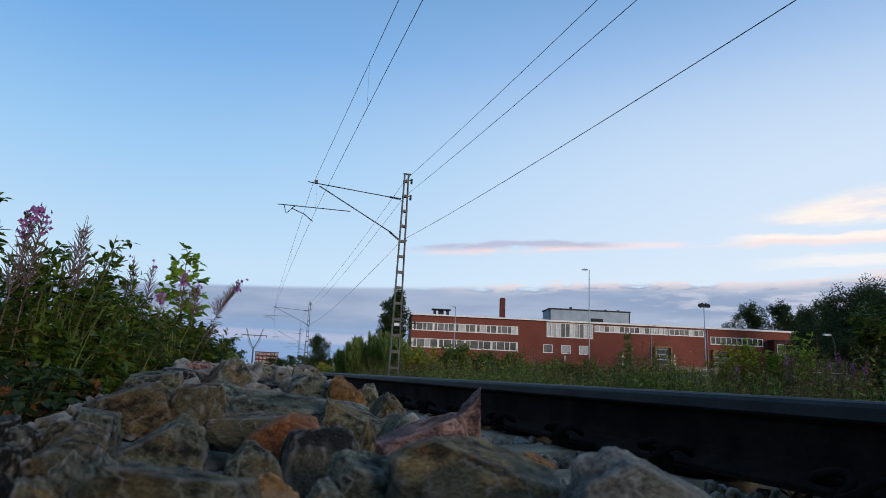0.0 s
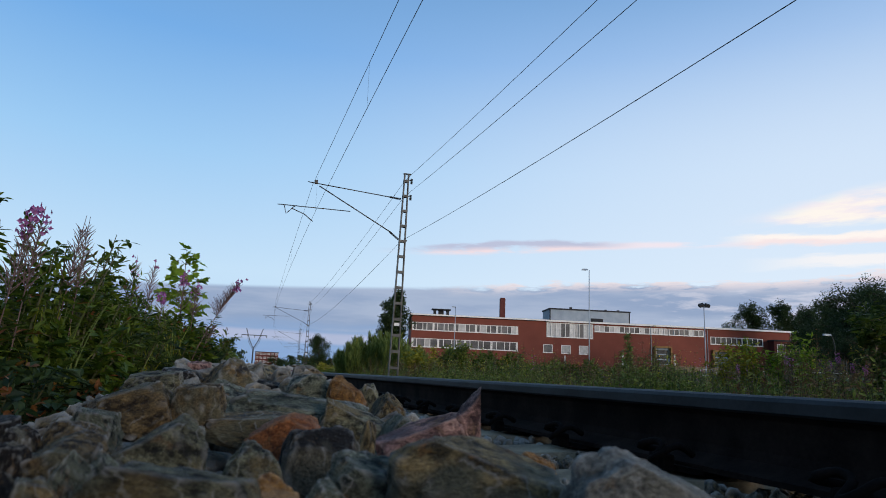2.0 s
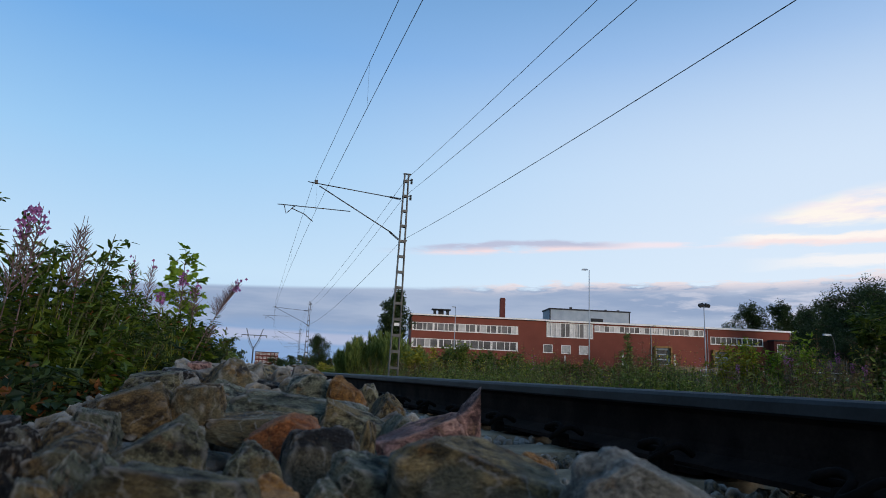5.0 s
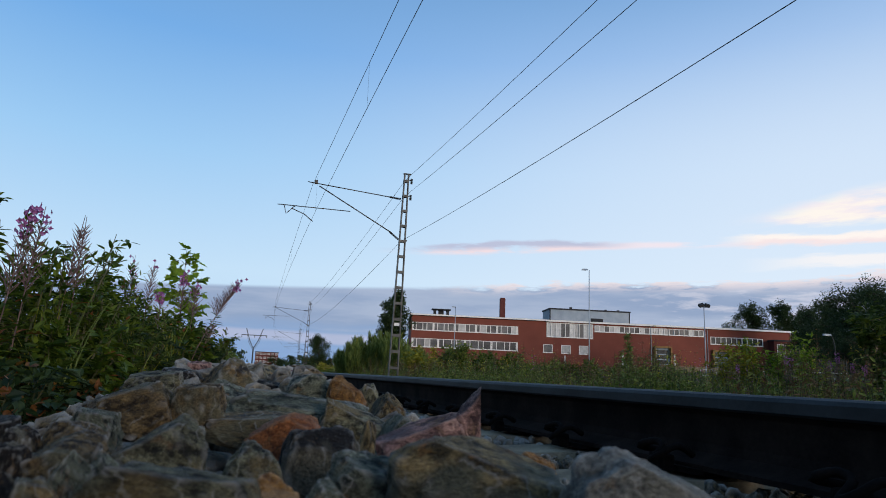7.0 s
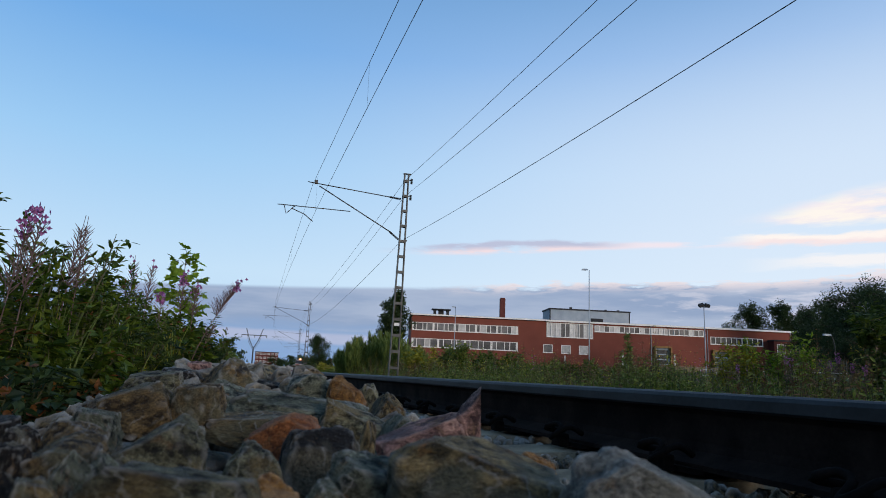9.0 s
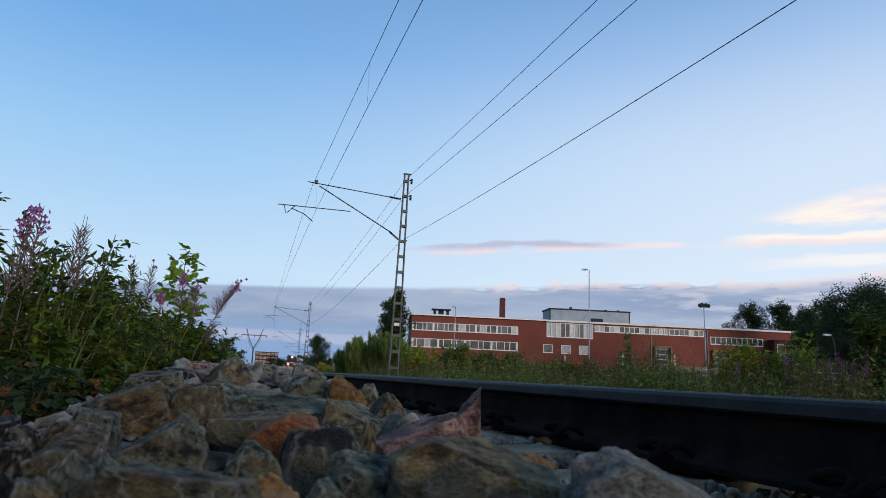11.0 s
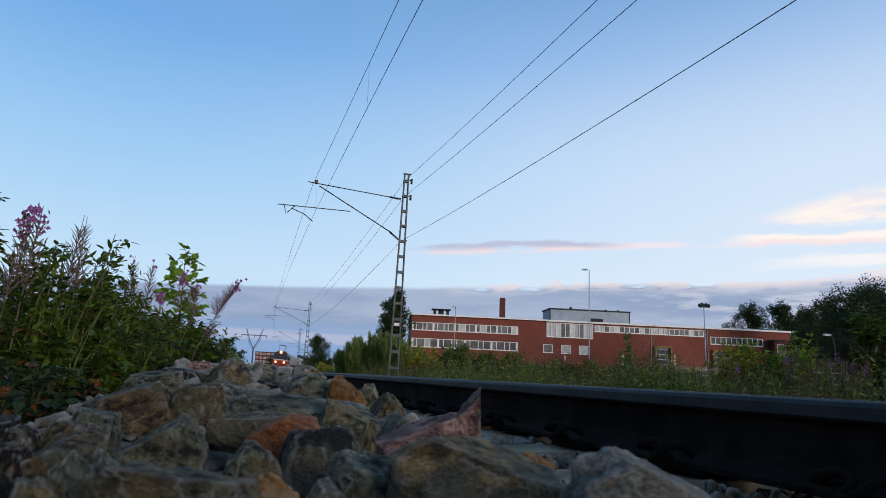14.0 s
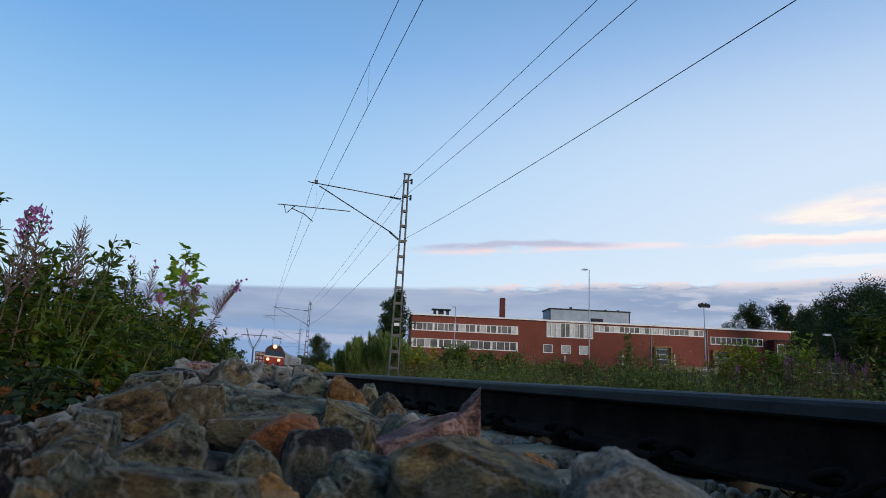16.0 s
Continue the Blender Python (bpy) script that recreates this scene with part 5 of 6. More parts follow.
def fireweed(s, lat, h, lean, seed, bloom=1.0, pods=1.0, sway=1.0, label="tall rosebay willowherb with magenta flowers and seed pods"):
    """A willowherb: stem, narrow leaves, pods and flowers."""
    rnd = random.Random(seed)
    t = thing("willowherb", spot(s, lat), label, "wildflower", "willowherbs")
    top = Vector((lean[0] * h, lean[1] * h, h))

    def at(u):
        return Vector((top.x * u ** 1.6, top.y * u ** 1.6, top.z * u))
    g = Geo()
    g.tube([at(k / 8) for k in range(9)], [0.0042 - 0.0030 * k / 8 for k in range(9)], 5)
    part("stem", g, REDSTEM, t, flat=False)
    g = Geo()
    n = int(60 * h)
    for i in range(n):
        u = 0.1 + 0.58 * i / n
        a = i * 2.4 + rnd.uniform(-0.3, 0.3)
        p = at(u)
        ln = rnd.uniform(0.07, 0.12) * (1 - 0.35 * u)
        d = Vector((math.cos(a), math.sin(a), rnd.uniform(-0.1, 0.7)))
        g.leaf(p, p + d.normalized() * ln, Vector((0, 0, 1)), ln * 0.17, rnd.random() < 0.07, droop=rnd.uniform(0, 0.25))
    part("foliage", g, [FIRELEAF, LEAF_RUST], t)
    n = int(46 * pods)
    for i in range(n):
        u = 0.66 + 0.27 * i / max(n, 1)
        a = i * 2.4
        p = at(u)
        d = Vector((math.cos(a), math.sin(a), rnd.uniform(0.9, 1.7))).normalized()
        ln = rnd.uniform(0.06, 0.09) * (1.25 - 0.7 * (u - 0.66) / 0.27)
        ob = new("seed_pod", POD)
        ob.parent = t
        ob.matrix_basis = Matrix.Translation(p) @ d.to_track_quat("Z", "Y").to_matrix().to_4x4() @ Matrix.Diagonal((1, 1, ln, 1))
    for i in range(int(26 * bloom)):
        u = rnd.uniform(0.88, 1.0)
        a = rnd.uniform(0, math.tau)
        p = at(u) + Vector((math.cos(a), math.sin(a), rnd.uniform(-0.1, 0.5))).normalized() * rnd.uniform(0.012, 0.034)
        ax = rvec(rnd, 1, 0.6).normalized()
        ob = new("blossom", BLOSSOM)
        ob.parent = t
        ob.matrix_basis = Matrix.Translation(p) @ ax.to_track_quat("Z", "Y").to_matrix().to_4x4()
    SWAYING.append((t, sway, seed * 1.3))
    return t


def shrub(name, s, lat, h, spread, leaf, count, size, label, seed, upright=0.5, width=0.5, tint=0.0, stems=14, sway=0.6, alt=None, base=0.05, reach=1.0):
    """A bush of several leaning stems with twigs and folded leaves."""
    rnd = random.Random(seed)
    t = thing(name, spot(s, lat), label, "shrub")
    g, tips = Geo(), []
    for i in range(stems):
        a = rnd.uniform(0, math.tau)
        r = spread * rnd.random() ** 0.5
        hh = h * rnd.uniform(0.6, 1.0) * (1 - 0.25 * (r / spread) ** 2)
        p0 = Vector((math.cos(a) * r * 0.35, math.sin(a) * r * 0.35, -0.05))
        p2 = Vector((math.cos(a) * r, math.sin(a) * r, hh))
        p1 = p0.lerp(p2, 0.5) + Vector((0, 0, hh * 0.12)) + rvec(rnd) * 0.03 * h
        g.tube([p0, p1, p2], [0.006 * h + 0.002, 0.004 * h + 0.0015, 0.0015], 5)
        for k in range(int(count / stems / 5)):
            u = base + (1 - base) * rnd.random() ** (0.8)
            q = (p0 * (1 - u) ** 2 + p1 * 2 * u * (1 - u) * 1.0 + p2 * u * u)
            d = (rvec(rnd, 1, 0.6) + Vector((0, 0, upright))).normalized()
            e = q + d * spread * 0.28 * reach * rnd.uniform(0.3, 1)
            tips.append((q, e))
            if k % 2 == 0:
                g.tube([q, e], [0.0018, 0.0008], 3, cap=False)
    part("branchwork", g, STEM, t)
    g = Geo()
    for q, e in tips:
        for k in range(5):
            p = q.lerp(e, 0.25 + 0.75 * k / 4)
            d = (rvec(rnd, 1, 0.5) * (0.4 if upright > 2 else 1) + (e - q).normalized() * 0.8 + Vector((0, 0, 0.9 if upright > 2 else -0.15))).normalized()
            ln = size * rnd.uniform(0.55, 1.25)
            m = 1 if rnd.random() < tint else 0
            nrm = Vector((rnd.gauss(0, 0.6), rnd.gauss(0, 0.6), 1))
            g.leaf(p, p + d * ln, nrm, ln * width, m, droop=rnd.uniform(-0.05, 0.2))
    part("foliage", g, [leaf, alt or LEAF_RUST], t)
    if sway:
        SWAYING.append((t, sway, seed * 0.7))
    return t


def maple_sapling(s, lat, h, seed):
    """A young maple: one leader, whorls of ascending branches, lobed leaves on long stalks."""
    rnd = random.Random(seed)
    t = thing("maple_sapling", spot(s, lat), "young light green maple sapling with lobed leaves", "sapling")
    g = Geo()
    g.tube([(0, 0, -0.05), (0.01, 0, h * 0.5), (0, 0, h * 0.97)], [0.008, 0.006, 0.002], 6)
    seats = [(Vector((0, 0, h * 0.97)), Vector((0, 0, 1)))] * 4
    for k in range(11):
        u = 0.30 + 0.64 * k / 10
        for j in range(3 if k % 2 else 2):
            a = k * 1.25 + j * math.tau / 3 + rnd.uniform(-0.3, 0.3)
            ln = (0.27 - 0.22 * ((u - 0.3) / 0.64) ** 1.3) * rnd.uniform(0.75, 1.1)
            d = Vector((math.cos(a), math.sin(a), rnd.uniform(0.15, 0.5)))
            p = Vector((0.005, 0, h * u))
            g.tube([p, p + d * ln * 0.5 + Vector((0, 0, 0.015)), p + d * ln], [0.003, 0.002, 0.001], 4)
            for q in range(max(5, round(ln / 0.012))):
                seats.append((p + d * ln * (0.2 + 0.8 * rnd.random()), d))
    for p, d in seats:
        e = (d * 0.7 + rvec(rnd, 0.7, 0.45)).normalized()
        stalk = p + e * rnd.uniform(0.02, 0.045)
        g.tube([p, stalk], 0.0008, 3, cap=False)
        tip = (e + Vector((0, 0, -0.35)) + rvec(rnd, 0.3, 0.25)).normalized()
        nrm = Vector((rnd.gauss(0, 0.55), rnd.gauss(-0.35, 0.55), 1))
        side = tip.cross(nrm).normalized()
        ob = new("leaf", MAPLE_LEAF)
        ob.parent = t
        ob.matrix_basis = Matrix.Translation(stalk) @ Matrix((tip, -side, tip.cross(-side))).transposed().to_4x4() @ Matrix.Scale(rnd.uniform(0.045, 0.085), 4)
    part("branchwork", g, STEM, t)
    SWAYING.append((t, 0.8, seed * 0.7))


def tall_grass(s, lat, h, n, seed):
    """A clump of broad arching grass blades."""
    rnd = random.Random(seed)
    t = thing("grass_clump", spot(s, lat), "tall light green grass clump among the bushes", "grass", "grass clumps")
    g = Geo()
    for i in range(n):
        b = rvec(rnd, 0.04, 0)
        out = rvec(rnd, 0.16, 0) * h
        hh = h * rnd.uniform(0.6, 1.0)
        path = [b + out * (k / 6) ** 2 + Vector((0, 0, hh * (k / 6) * (1.12 - 0.12 * (k / 6) ** 2))) for k in range(7)]
        w = rnd.uniform(0.0022, 0.0045)
        side = Vector((rnd.gauss(0, 1), rnd.gauss(0, 1), 0)).normalized()
        pts = [p + side * w * k * (1 - (j / 6) ** 2) for j, p in enumerate(path) for k in (-1, 1)]
        g.add(pts, [(2 * j, 2 * j + 1, 2 * j + 3, 2 * j + 2) for j in range(6)], rnd.random() < 0.3)
    part("tuft", g, [LEAF_MEADOW, LEAF_YELLOW], t)
    SWAYING.append((t, 0.9, seed * 0.9))


GREENBUSH = "dense green roadside bush with some rust-coloured leaves"
for i, (s, lat, h, sp, n) in enumerate((
        (2.6, -2.98, 0.72, 0.34, 1500), (3.0, -2.86, 0.86, 0.30, 1400), (3.3, -2.70, 0.90, 0.30, 1400), (3.8, -2.75, 0.98, 0.34, 1500),
        (2.2, -2.86, 0.52, 0.30, 1200), (1.75, -2.80, 0.38, 0.26, 1000), (2.9, -2.62, 0.62, 0.26, 1200), (3.6, -2.48, 0.72, 0.26, 1200),
        (4.4, -2.50, 0.86, 0.30, 1200), (5.0, -2.45, 0.84, 0.30, 1200), (5.6, -2.70, 1.1, 0.45, 1400), (4.6, -3.1, 1.25, 0.45, 1500),
        (3.9, -3.3, 1.2, 0.45, 1500), (6.6, -2.65, 0.9, 0.4, 1200), (8.2, -2.9, 0.95, 0.5, 1200), (2.4, -3.2, 0.75, 0.4, 1400), (2.0, -3.1, 0.62, 0.35, 1300), (4.0, -2.42, 0.5, 0.25, 900), (4.7, -2.3, 0.55, 0.25, 900), (5.2, -2.26, 0.42, 0.2, 900), (5.8, -2.27, 0.40, 0.2, 900), (4.4, -2.24, 0.42, 0.16, 800), (3.1, -3.15, 0.95, 0.4, 1400), (2.5, -2.62, 0.42, 0.25, 900), (3.3, -2.5, 0.42, 0.22, 800), (5.3, -2.10, 0.50, 0.2, 900), (4.9, -2.14, 0.40, 0.18, 800), (6.2, -2.16, 0.5, 0.22, 900))):
    shrub("bush", s, lat, h, sp * 1.15, (LEAF, FIRELEAF, LEAF_DARK if h < 0.8 else LEAF)[i % 3], int(n * 1.9), 0.05, GREENBUSH, 40 + i, width=(0.5, 0.24, 0.36)[i % 3], tint=0.03 if i not in (4, 5, 16) else 0.2)
for i, (s, lat, h) in enumerate(((3.3, -2.80, 1.22), (3.5, -2.66, 1.16), (3.0, -2.92, 1.16), (2.8, -3.0, 1.18), (3.9, -2.62, 1.08), (2.5, -2.98, 1.0))):
    shrub("bush", s, lat, h - 0.05, 0.30, LEAF, 850, 0.048, "leafy green bush rising behind willowherb", 90 + i, upright=0.7, width=0.42, stems=12, sway=0.8, base=0.2, tint=0.01)
for i, (s, lat, h) in enumerate(((1.9, -2.82, 0.38), (1.95, -2.66, 0.34), (2.2, -2.60, 0.36), (1.9, -3.0, 0.5), (2.05, -2.85, 0.48), (2.7, -2.55, 0.36))):
    shrub("bush", s, lat, h, 0.26, LEAF_DARK, 1500, 0.045, "low broad-leaved green bush with rust-tinted leaves", 130 + i, upright=0.2, width=0.62, stems=10, sway=0.3, base=0.15, tint=0.22)
# a bush with open twigs against the sky, and a maple sapling
shrub("bush", 3.2, -2.56, 1.10, 0.26, LEAF, 480, 0.05, "thin-leaved bush with open twigs against the sky", 71, upright=0.9, width=0.42, stems=9, sway=0.9, base=0.3)
shrub("bush", 2.9, -2.78, 1.06, 0.24, LEAF, 420, 0.05, "thin-leaved bush with open twigs against the sky", 72, upright=0.8, width=0.4, stems=8, sway=0.9, base=0.3)
maple_sapling(5.6, -2.32, 1.17, 73)
for s, lat, h, lean, seed, bloom, pods in (
        (2.7, -2.72, 0.96, (0.10, 0), 1, 1.6, 1.0), (2.6, -2.76, 0.92, (-0.06, 0.05), 2, 1.4, 1.0), (2.4, -2.75, 0.82, (0.0, 0.1), 3, 1.5, 1.0),
        (2.5, -2.82, 0.88, (0.05, -0.05), 4, 1.2, 1.0), (2.8, -2.68, 0.97, (0.06, 0), 5, 0.6, 1.2), (3.1, -2.62, 0.98, (0.08, 0), 6, 0.0, 1.4),
        (3.2, -2.58, 0.98, (0.02, 0), 7, 0.0, 1.3), (4.4, -2.52, 0.98, (0.0, 0.0), 8, 0.3, 1.3), (4.5, -2.46, 0.95, (0.05, 0), 9, 0.2, 1.3),
        (4.6, -2.25, 0.80, (0.02, 0), 10, 1.5, 0.8), (4.7, -2.18, 0.72, (0.03, 0), 11, 0.6, 1.2), (4.3, -2.32, 0.66, (-0.03, 0), 12, 1.3, 0.4),
        (1.9, -2.78, 0.30, (-0.1, 0), 13, 1.6, 0.2), (2.6, -2.70, 0.52, (0.0, 0), 14, 0.8, 0.2)):
    fireweed(s, lat, h, lean, seed, bloom, pods)
for s, lat, h, seed in ((7.0, 5.9, 1.15, 50), (7.3, 6.1, 1.05, 51), (7.9, 6.0, 1.1, 52), (6.6, 5.7, 1.0, 53), (8.3, 6.3, 1.15, 54), (6.0, 5.2, 0.95, 55), (9.0, 6.0, 1.0, 56)):
    fireweed(s, lat, h, (0.03, 0.0), seed, 1.6, 1.5, 0.4, "pink willowherb among the meadow weeds")
fireweed(4.4, -2.16, 0.70, (0.42, 0.05), 30, 0.8, 2.6, 0.6, "leaning willowherb with pods and a pink tip over the stones")
fireweed(4.6, -2.12, 0.42, (0.25, 0.05), 31, 0.0, 0.4, 0.5, "short leafy willowherb beside the ballast")

for i, (s, lat, h) in enumerate(((2.9, -2.56, 0.66), (3.5, -2.42, 0.60), (4.2, -2.26, 0.50), (4.9, -2.20, 0.44), (3.7, -2.34, 0.42))):
    tall_grass(s, lat, h, 46, 300 + i)

# shrubs and tall weeds across the track
for i, (name, s, lat, h, sp, leaf, n, size, wd, label) in enumerate((
        ("reed_thicket", 44, 5.5, 2.62, 1.0, LEAF_REED, 4400, 0.26, 0.09, "tall feathery green reed-like thicket"),
        ("reed_thicket", 45, 6.3, 2.91, 1.0, LEAF_REED, 4400, 0.26, 0.09, "tall feathery green reed-like thicket"),
        ("reed_thicket", 43, 7.0, 3.02, 1.0, LEAF_REED, 4400, 0.26, 0.09, "tall feathery green reed-like thicket"),
        ("reed_thicket", 41, 7.4, 2.85, 1.0, LEAF_REED, 4400, 0.26, 0.09, "tall feathery green reed-like thicket"),
        ("reed_thicket", 48, 5.2, 1.9, 1.0, LEAF_REED, 4400, 0.26, 0.09, "tall feathery green reed-like thicket"),
        ("reed_thicket", 39, 8.1, 1.9, 1.0, LEAF_REED, 4400, 0.26, 0.09, "tall feathery green reed-like thicket"),
        ("reed_thicket", 47, 7.4, 2.5, 1.0, LEAF_REED, 4400, 0.26, 0.09, "tall feathery green reed-like thicket"),
        ("reed_thicket", 50, 6.4, 2.3, 1.0, LEAF_REED, 4400, 0.26, 0.09, "tall feathery green reed-like thicket"),
        ("yellow_bush", 31, 6.6, 1.9, 0.95, LEAF_YELLOW, 3000, 0.10, 0.4, "low yellow-green bush beside the mast"),
        ("yellow_bush", 60, 4.9, 1.2, 0.9, LEAF_YELLOW, 900, 0.14, 0.4, "low yellow-green bush beside the track"),
        ("bush", 26.5, 7.3, 2.1, 1.2, LEAF_MEADOW, 3600, 0.10, 0.4, "tall dark green bush in the meadow"),
        ("bush", 25.5, 8.6, 1.6, 1.2, LEAF, 3600, 0.10, 0.4, "tall dark green bush in the meadow"),
        ("bush", 22, 8.9, 1.25, 1.0, LEAF_MEADOW, 3000, 0.10, 0.4, "green bush among meadow weeds"),
        ("bush", 19, 8.5, 1.35, 0.8, LEAF, 2800, 0.09, 0.4, "green bush among meadow weeds"),
        ("bush", 16.5, 8.2, 1.45, 0.6, LEAF_MEADOW, 1400, 0.08, 0.35, "light green bush among meadow weeds"),
        ("tall_weed", 13.4, 6.75, 1.75, 0.18, LEAF_REED, 420, 0.08, 0.3, "tall pale green weed stem with yellow tips"),
        ("bush", 10.6, 7.3, 1.45, 0.5, LEAF_YELLOW, 1500, 0.07, 0.3, "yellow-green bushy weed in the meadow"),
        ("bush", 10.2, 7.7, 1.50, 0.5, LEAF_LIME, 1500, 0.07, 0.3, "light green bushy weed in the meadow"),
        ("bush", 9.6, 8.0, 1.40, 0.5, LEAF_LIME, 1300, 0.07, 0.3, "light green bushy weed in the meadow"),
        ("bush", 6.2, 6.2, 1.8, 0.62, FIRELEAF, 3200, 0.07, 0.4, "tall dark green bush beside the meadow"),
        ("bush", 6.6, 6.9, 1.75, 0.6, FIRELEAF, 2600, 0.07, 0.4, "tall dark green bush beside the meadow"),
        ("bush", 38, -4.2, 1.55, 0.9, LEAF, 1200, 0.12, 0.4, "low green bush beyond the ballast"),
        ("bush", 50, -5.2, 2.0, 1.2, LEAF, 1200, 0.16, 0.4, "low green bush beyond the ballast"),
        ("bush", 62, -5.0, 1.9, 1.3, LEAF_DARK, 1200, 0.18, 0.4, "low green bush beyond the ballast"),
        ("bush", 33, -3.4, 1.2, 0.8, LEAF, 1300, 0.11, 0.4, "low green bush beyond the ballast"),
        ("bush", 44, -4.1, 1.5, 1.0, LEAF, 1300, 0.13, 0.4, "low green bush beyond the ballast"),
        ("bush", 30, -3.9, 1.4, 0.8, LEAF_DARK, 1300, 0.11, 0.4, "low dark green bush beyond the ballast"),
        ("bush", 22, -3.3, 1.05, 0.5, LEAF, 1200, 0.08, 0.4, "low green bush beyond the ballast"),
        ("bush", 112, 5.5, 3.0, 0.9, LEAF_DARK, 2000, 0.14, 0.4, "dark green bush beside the far curve"),
        ("bush", 119, 6.4, 3.3, 1.1, LEAF_DARK, 2600, 0.14, 0.4, "dark green bush beside the far curve"),
        ("bush", 60, -3.3, 2.15, 0.9, LEAF_REED, 2000, 0.11, 0.4, "low dull green bush beyond the ballast"),
        ("bush", 72, -3.5, 2.3, 1.0, LEAF_REED, 2000, 0.11, 0.4, "low dull green bush beyond the ballast"),
        ("bush", 36, -4.6, 1.75, 1.1, LEAF_REED, 1800, 0.10, 0.4, "low dull green bush beyond the ballast"),
        ("bush", 40, -5.6, 1.95, 1.3, LEAF_REED, 1800, 0.10, 0.4, "low dull green bush beyond the ballast"),
        ("bush", 46, -6.8, 2.3, 1.5, LEAF_REED, 1800, 0.11, 0.4, "low dull green bush beyond the ballast"),
        ("bush", 26, -3.7, 1.15, 0.7, LEAF, 1200, 0.09, 0.4, "low green bush beyond the ballast"))):
    shrub(name, s, lat, h * (1.22 if s < 15 else 1.08), sp, leaf, int(n * 1.7), size * 1.6, label, 200 + i, upright=2.6 if wd < 0.2 else 0.6, width=wd, tint=0.04, stems=44 if wd < 0.2 else 18 if sp > 0.3 else 4, sway=0.25 if s < 30 else 0, alt=LEAF_YELLOW)


def build_meadow(name, spans, weeds, blades, label, seed):
    """Tall weeds and grass too many to count: (s0, s1, lat0, lat1, share, height)."""
    rnd = random.Random(seed)
    g = Geo()
    for s0, s1, l0, l1, share, hh in spans:
        for i in range(int(weeds * share)):
            s, lat = s0 + (s1 - s0) * rnd.random() ** 1.4, rnd.uniform(l0, l1)
            b = spot(s, lat).translation
            h = hh * rnd.uniform(0.5, 1.05) * (1 + 0.75 * noise.noise(Vector((b.x * 0.5, b.y * 0.5, seed))))
            top = b + Vector((rnd.gauss(0, 0.06), rnd.gauss(0, 0.06), h))
            kind = rnd.random()
            g.tube([b, b.lerp(top, 0.5) + rvec(rnd) * 0.02, top], [0.006, 0.004, 0.002], 3, 3, cap=False)
            far = 1 + max(0, s - 12) * 0.03
            mat = 0 if kind < 0.4 else 1 if kind < 0.75 else 2
            brown = noise.noise(Vector((b.x * 0.33, b.y * 0.33, seed + 5))) > 0.16 and rnd.random() < 0.75
            if brown:
                mat, kind = 7, 0.8
            for k in range(9 if brown else 22):
                u = 0.15 + 0.8 * rnd.random()
                p = b.lerp(top, u)
                d = Vector((rnd.gauss(0, 1), rnd.gauss(0, 1), rnd.uniform(0.0, 0.9))).normalized()
                ln = rnd.uniform(0.07, 0.14) * far * (1.2 - 0.6 * u)
                g.leaf(p, p + d * ln, Vector((rnd.gauss(0, 0.5), rnd.gauss(0, 0.5), 1)), ln * 0.36, mat, droop=0.1)
            if kind > 0.635:
                for k in range(26 if brown else 14):
                    p = top + rvec(rnd, 0.03, 0.12) - Vector((0, 0, 0.1 * brown))
                    g.leaf(p, p + rvec(rnd, 1, 1).normalized() * 0.03 * far, Vector((0, 0, 1)), 0.02 * far, (7 if brown else 4) if kind > 0.70 else (5 if kind > 0.64 else 6))
        for i in range(int(blades * share)):
            s, lat = s0 + (s1 - s0) * rnd.random() ** 1.4, rnd.uniform(l0, l1)
            b = spot(s, lat).translation
            h = hh * rnd.uniform(0.35, 0.85)
            lean = rvec(rnd, 0.22 * h, 0)
            g.blade(b, b + lean + Vector((0, 0, h)), 0.008 + 0.0006 * max(s, 0), 1 if rnd.random() < 0.75 else 4, bend=lean * -0.15)
    ob = g.put(name, [LEAF_MEADOW, GRASS, LEAF_REED, STEM, STRAW, YELLOW, PETAL, DOCK])
    tagged(ob, label, "vegetation", kind="stuff")


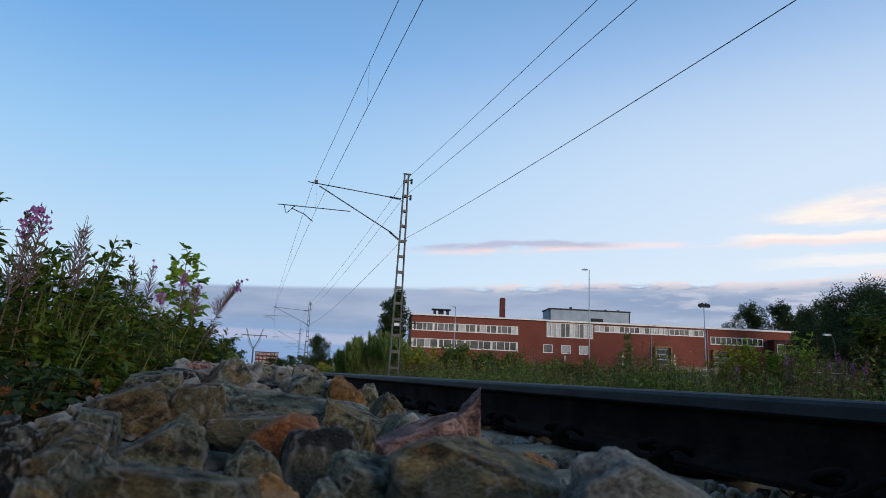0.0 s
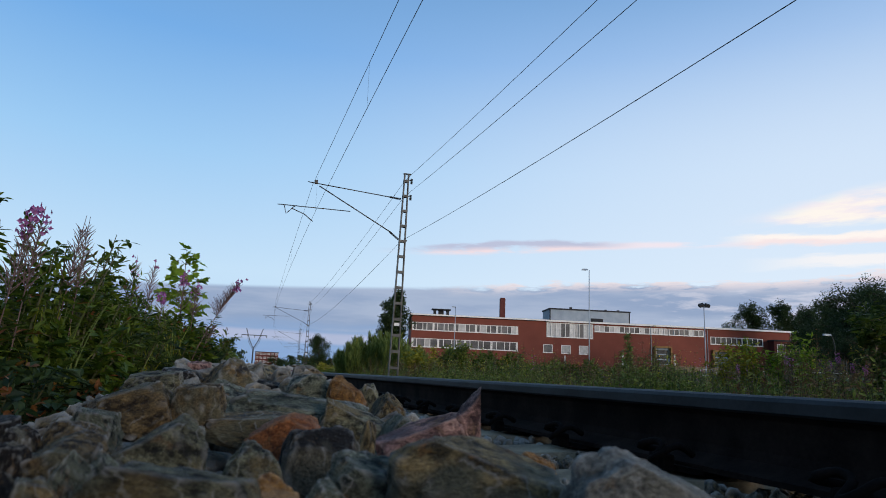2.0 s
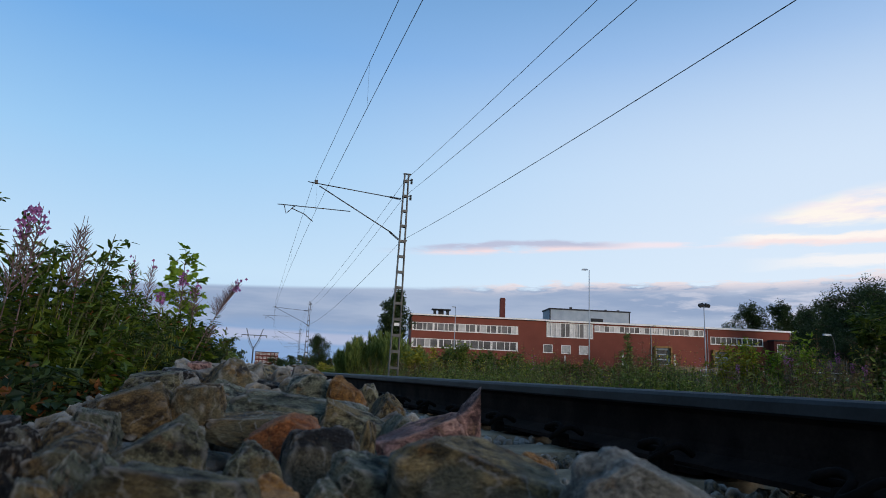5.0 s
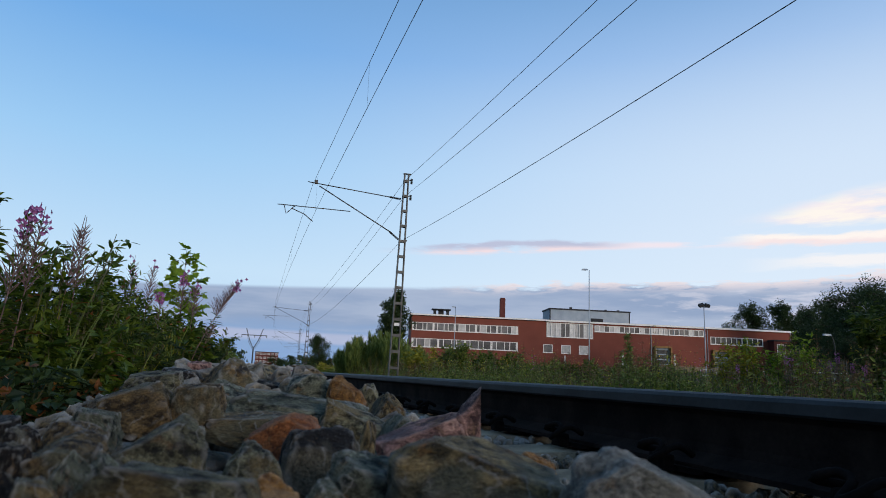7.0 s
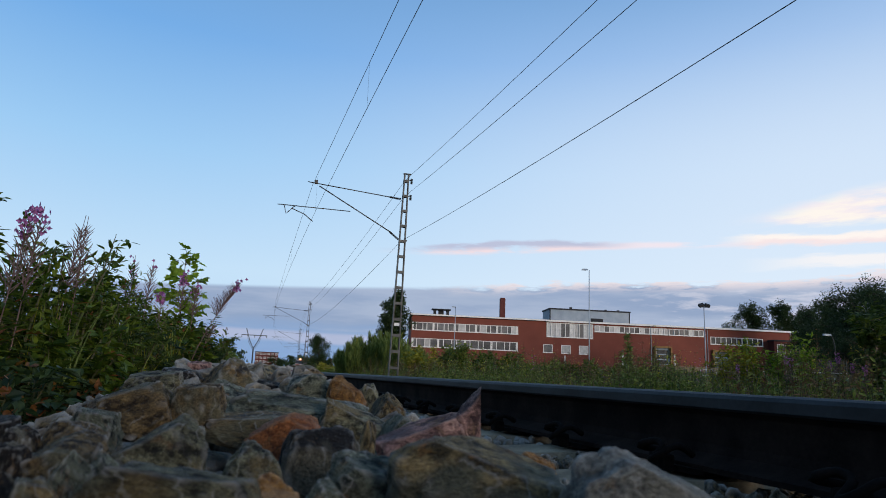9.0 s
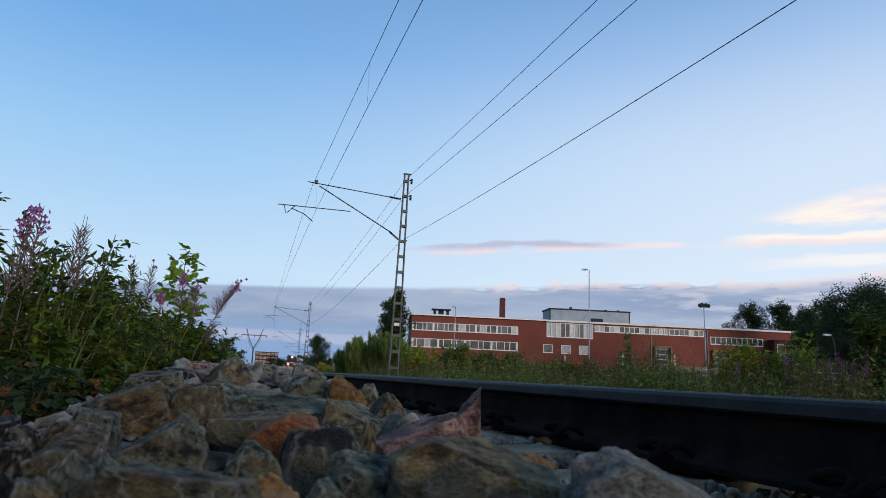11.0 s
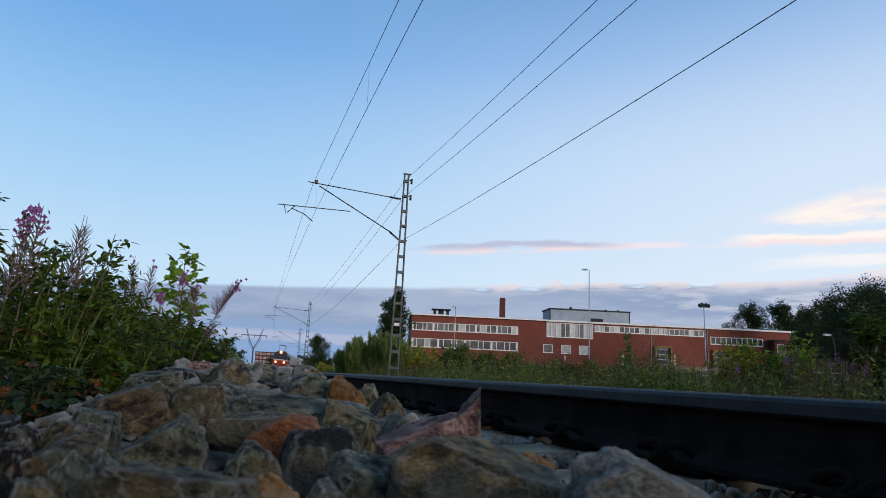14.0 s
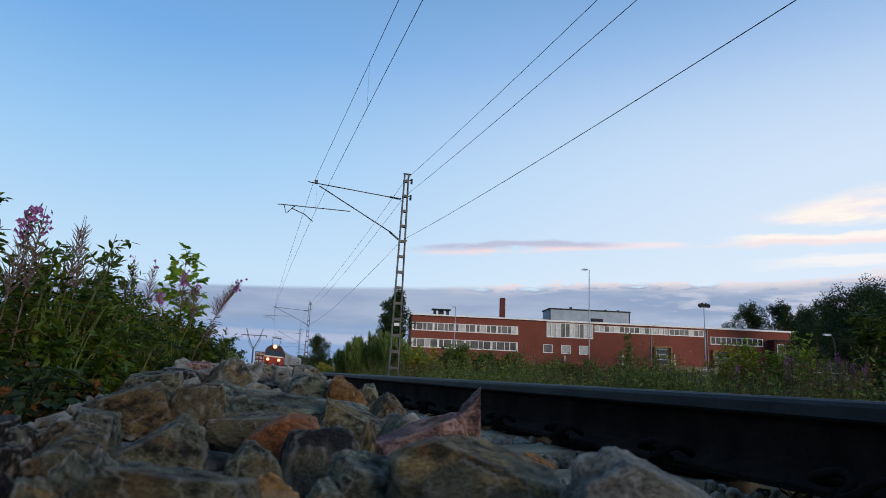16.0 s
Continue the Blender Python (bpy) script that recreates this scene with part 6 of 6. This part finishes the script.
build_meadow("meadow", ((3, 24, 3.9, 9.5, 0.5, 1.02), (18, 75, 4.6, 12, 0.3, 1.25), (-1, 12, 3.6, 7.5, 0.2, 0.92), ), 4600, 8000, "wild green meadow strip of weeds and grass across the track", 11)
build_meadow("field_weeds", ((5, 60, 9, 34, 0.8, 1.0), (60, 130, 6, 30, 0.2, 1.5)), 1500, 6000, "rough green field of weeds behind the meadow", 12)
build_meadow("verge_grass", ((4.5, 10, -3.6, -2.35, 0.3, 0.42), (7, 70, -6.5, -2.7, 0.5, 0.8)), 700, 7000, "green grass and weeds at the foot of the ballast", 13)


def build_woods(name, spans, label, seed):
    """Far woods: ragged masses of leaf sprays along a line."""
    rnd = random.Random(seed)
    g = Geo()
    for a0, a1, dist, h, n in spans:
        crowns = [(rnd.uniform(a0, a1), dist * rnd.uniform(0.95, 1.08), h * rnd.uniform(0.6, 1.05)) for _ in range(int((a1 - a0) * dist / 57 / (h * 0.45)) + 2)]
        for i in range(n):
            a, d, hh = rnd.choice(crowns)
            z = hh * rnd.random() ** 0.8
            w = h * 0.42 * math.sqrt(max(0.05, 1 - (z / hh) ** 2))
            p = Vector((math.sin(radians(a)) * d, math.cos(radians(a)) * d, z)) + rvec(rnd, 1, 0.2) * w * 0.6
            ln = h * 0.13
            g.leaf(p, p + rvec(rnd).normalized() * ln, rvec(rnd), ln * 0.8)
    ob = g.put(name, LEAF_DARK)
    tagged(ob, label, "woods", kind="stuff")


# trees added out of view, to keep the low sun off the ballast
build_woods("near_woods", ((105, 200, 27, 6.5, 7000), ), "added unseen line of trees behind the camera, shading the ballast", 9)
build_woods("far_woods", ((-40, -16.5, 330, 9, 5000), (-15.5, -4, 420, 8.5, 5000), (-12.5, -9, 260, 5.5, 1500), (28, 60, 170, 13, 6000)), "dark far line of trees on the horizon", 8)


# ---- movement ----
def motions():
    """The train rolls down the curve towards the camera; plants sway in a light wind."""
    for ob, back in TRAIN:
        rows = []
        for i in range(33):
            t = i * 0.5
            s = 116.5 + 17.6 * (16 - t) + back
            rows.append((t, Matrix.Translation(track(s)) @ pose(0, 0, 0, 0, 0, bearing(s) + 180) @ pose(0.798, 0, 0, 0, -CANT, 0) @ pose(-0.798, 0, 0)))
        walk(ob, rows)
    for ob, gain, phase in SWAYING:
        base = ob.matrix_basis.copy()
        rows = []
        for t, a in WIND:
            k = gain * (a + 0.35 * math.sin(t * 2.1 + phase))
            rows.append((t, base @ pose(0, 0, 0, 0.3 * k * math.sin(phase), k, 0)))
        walk(ob, rows)


motions()
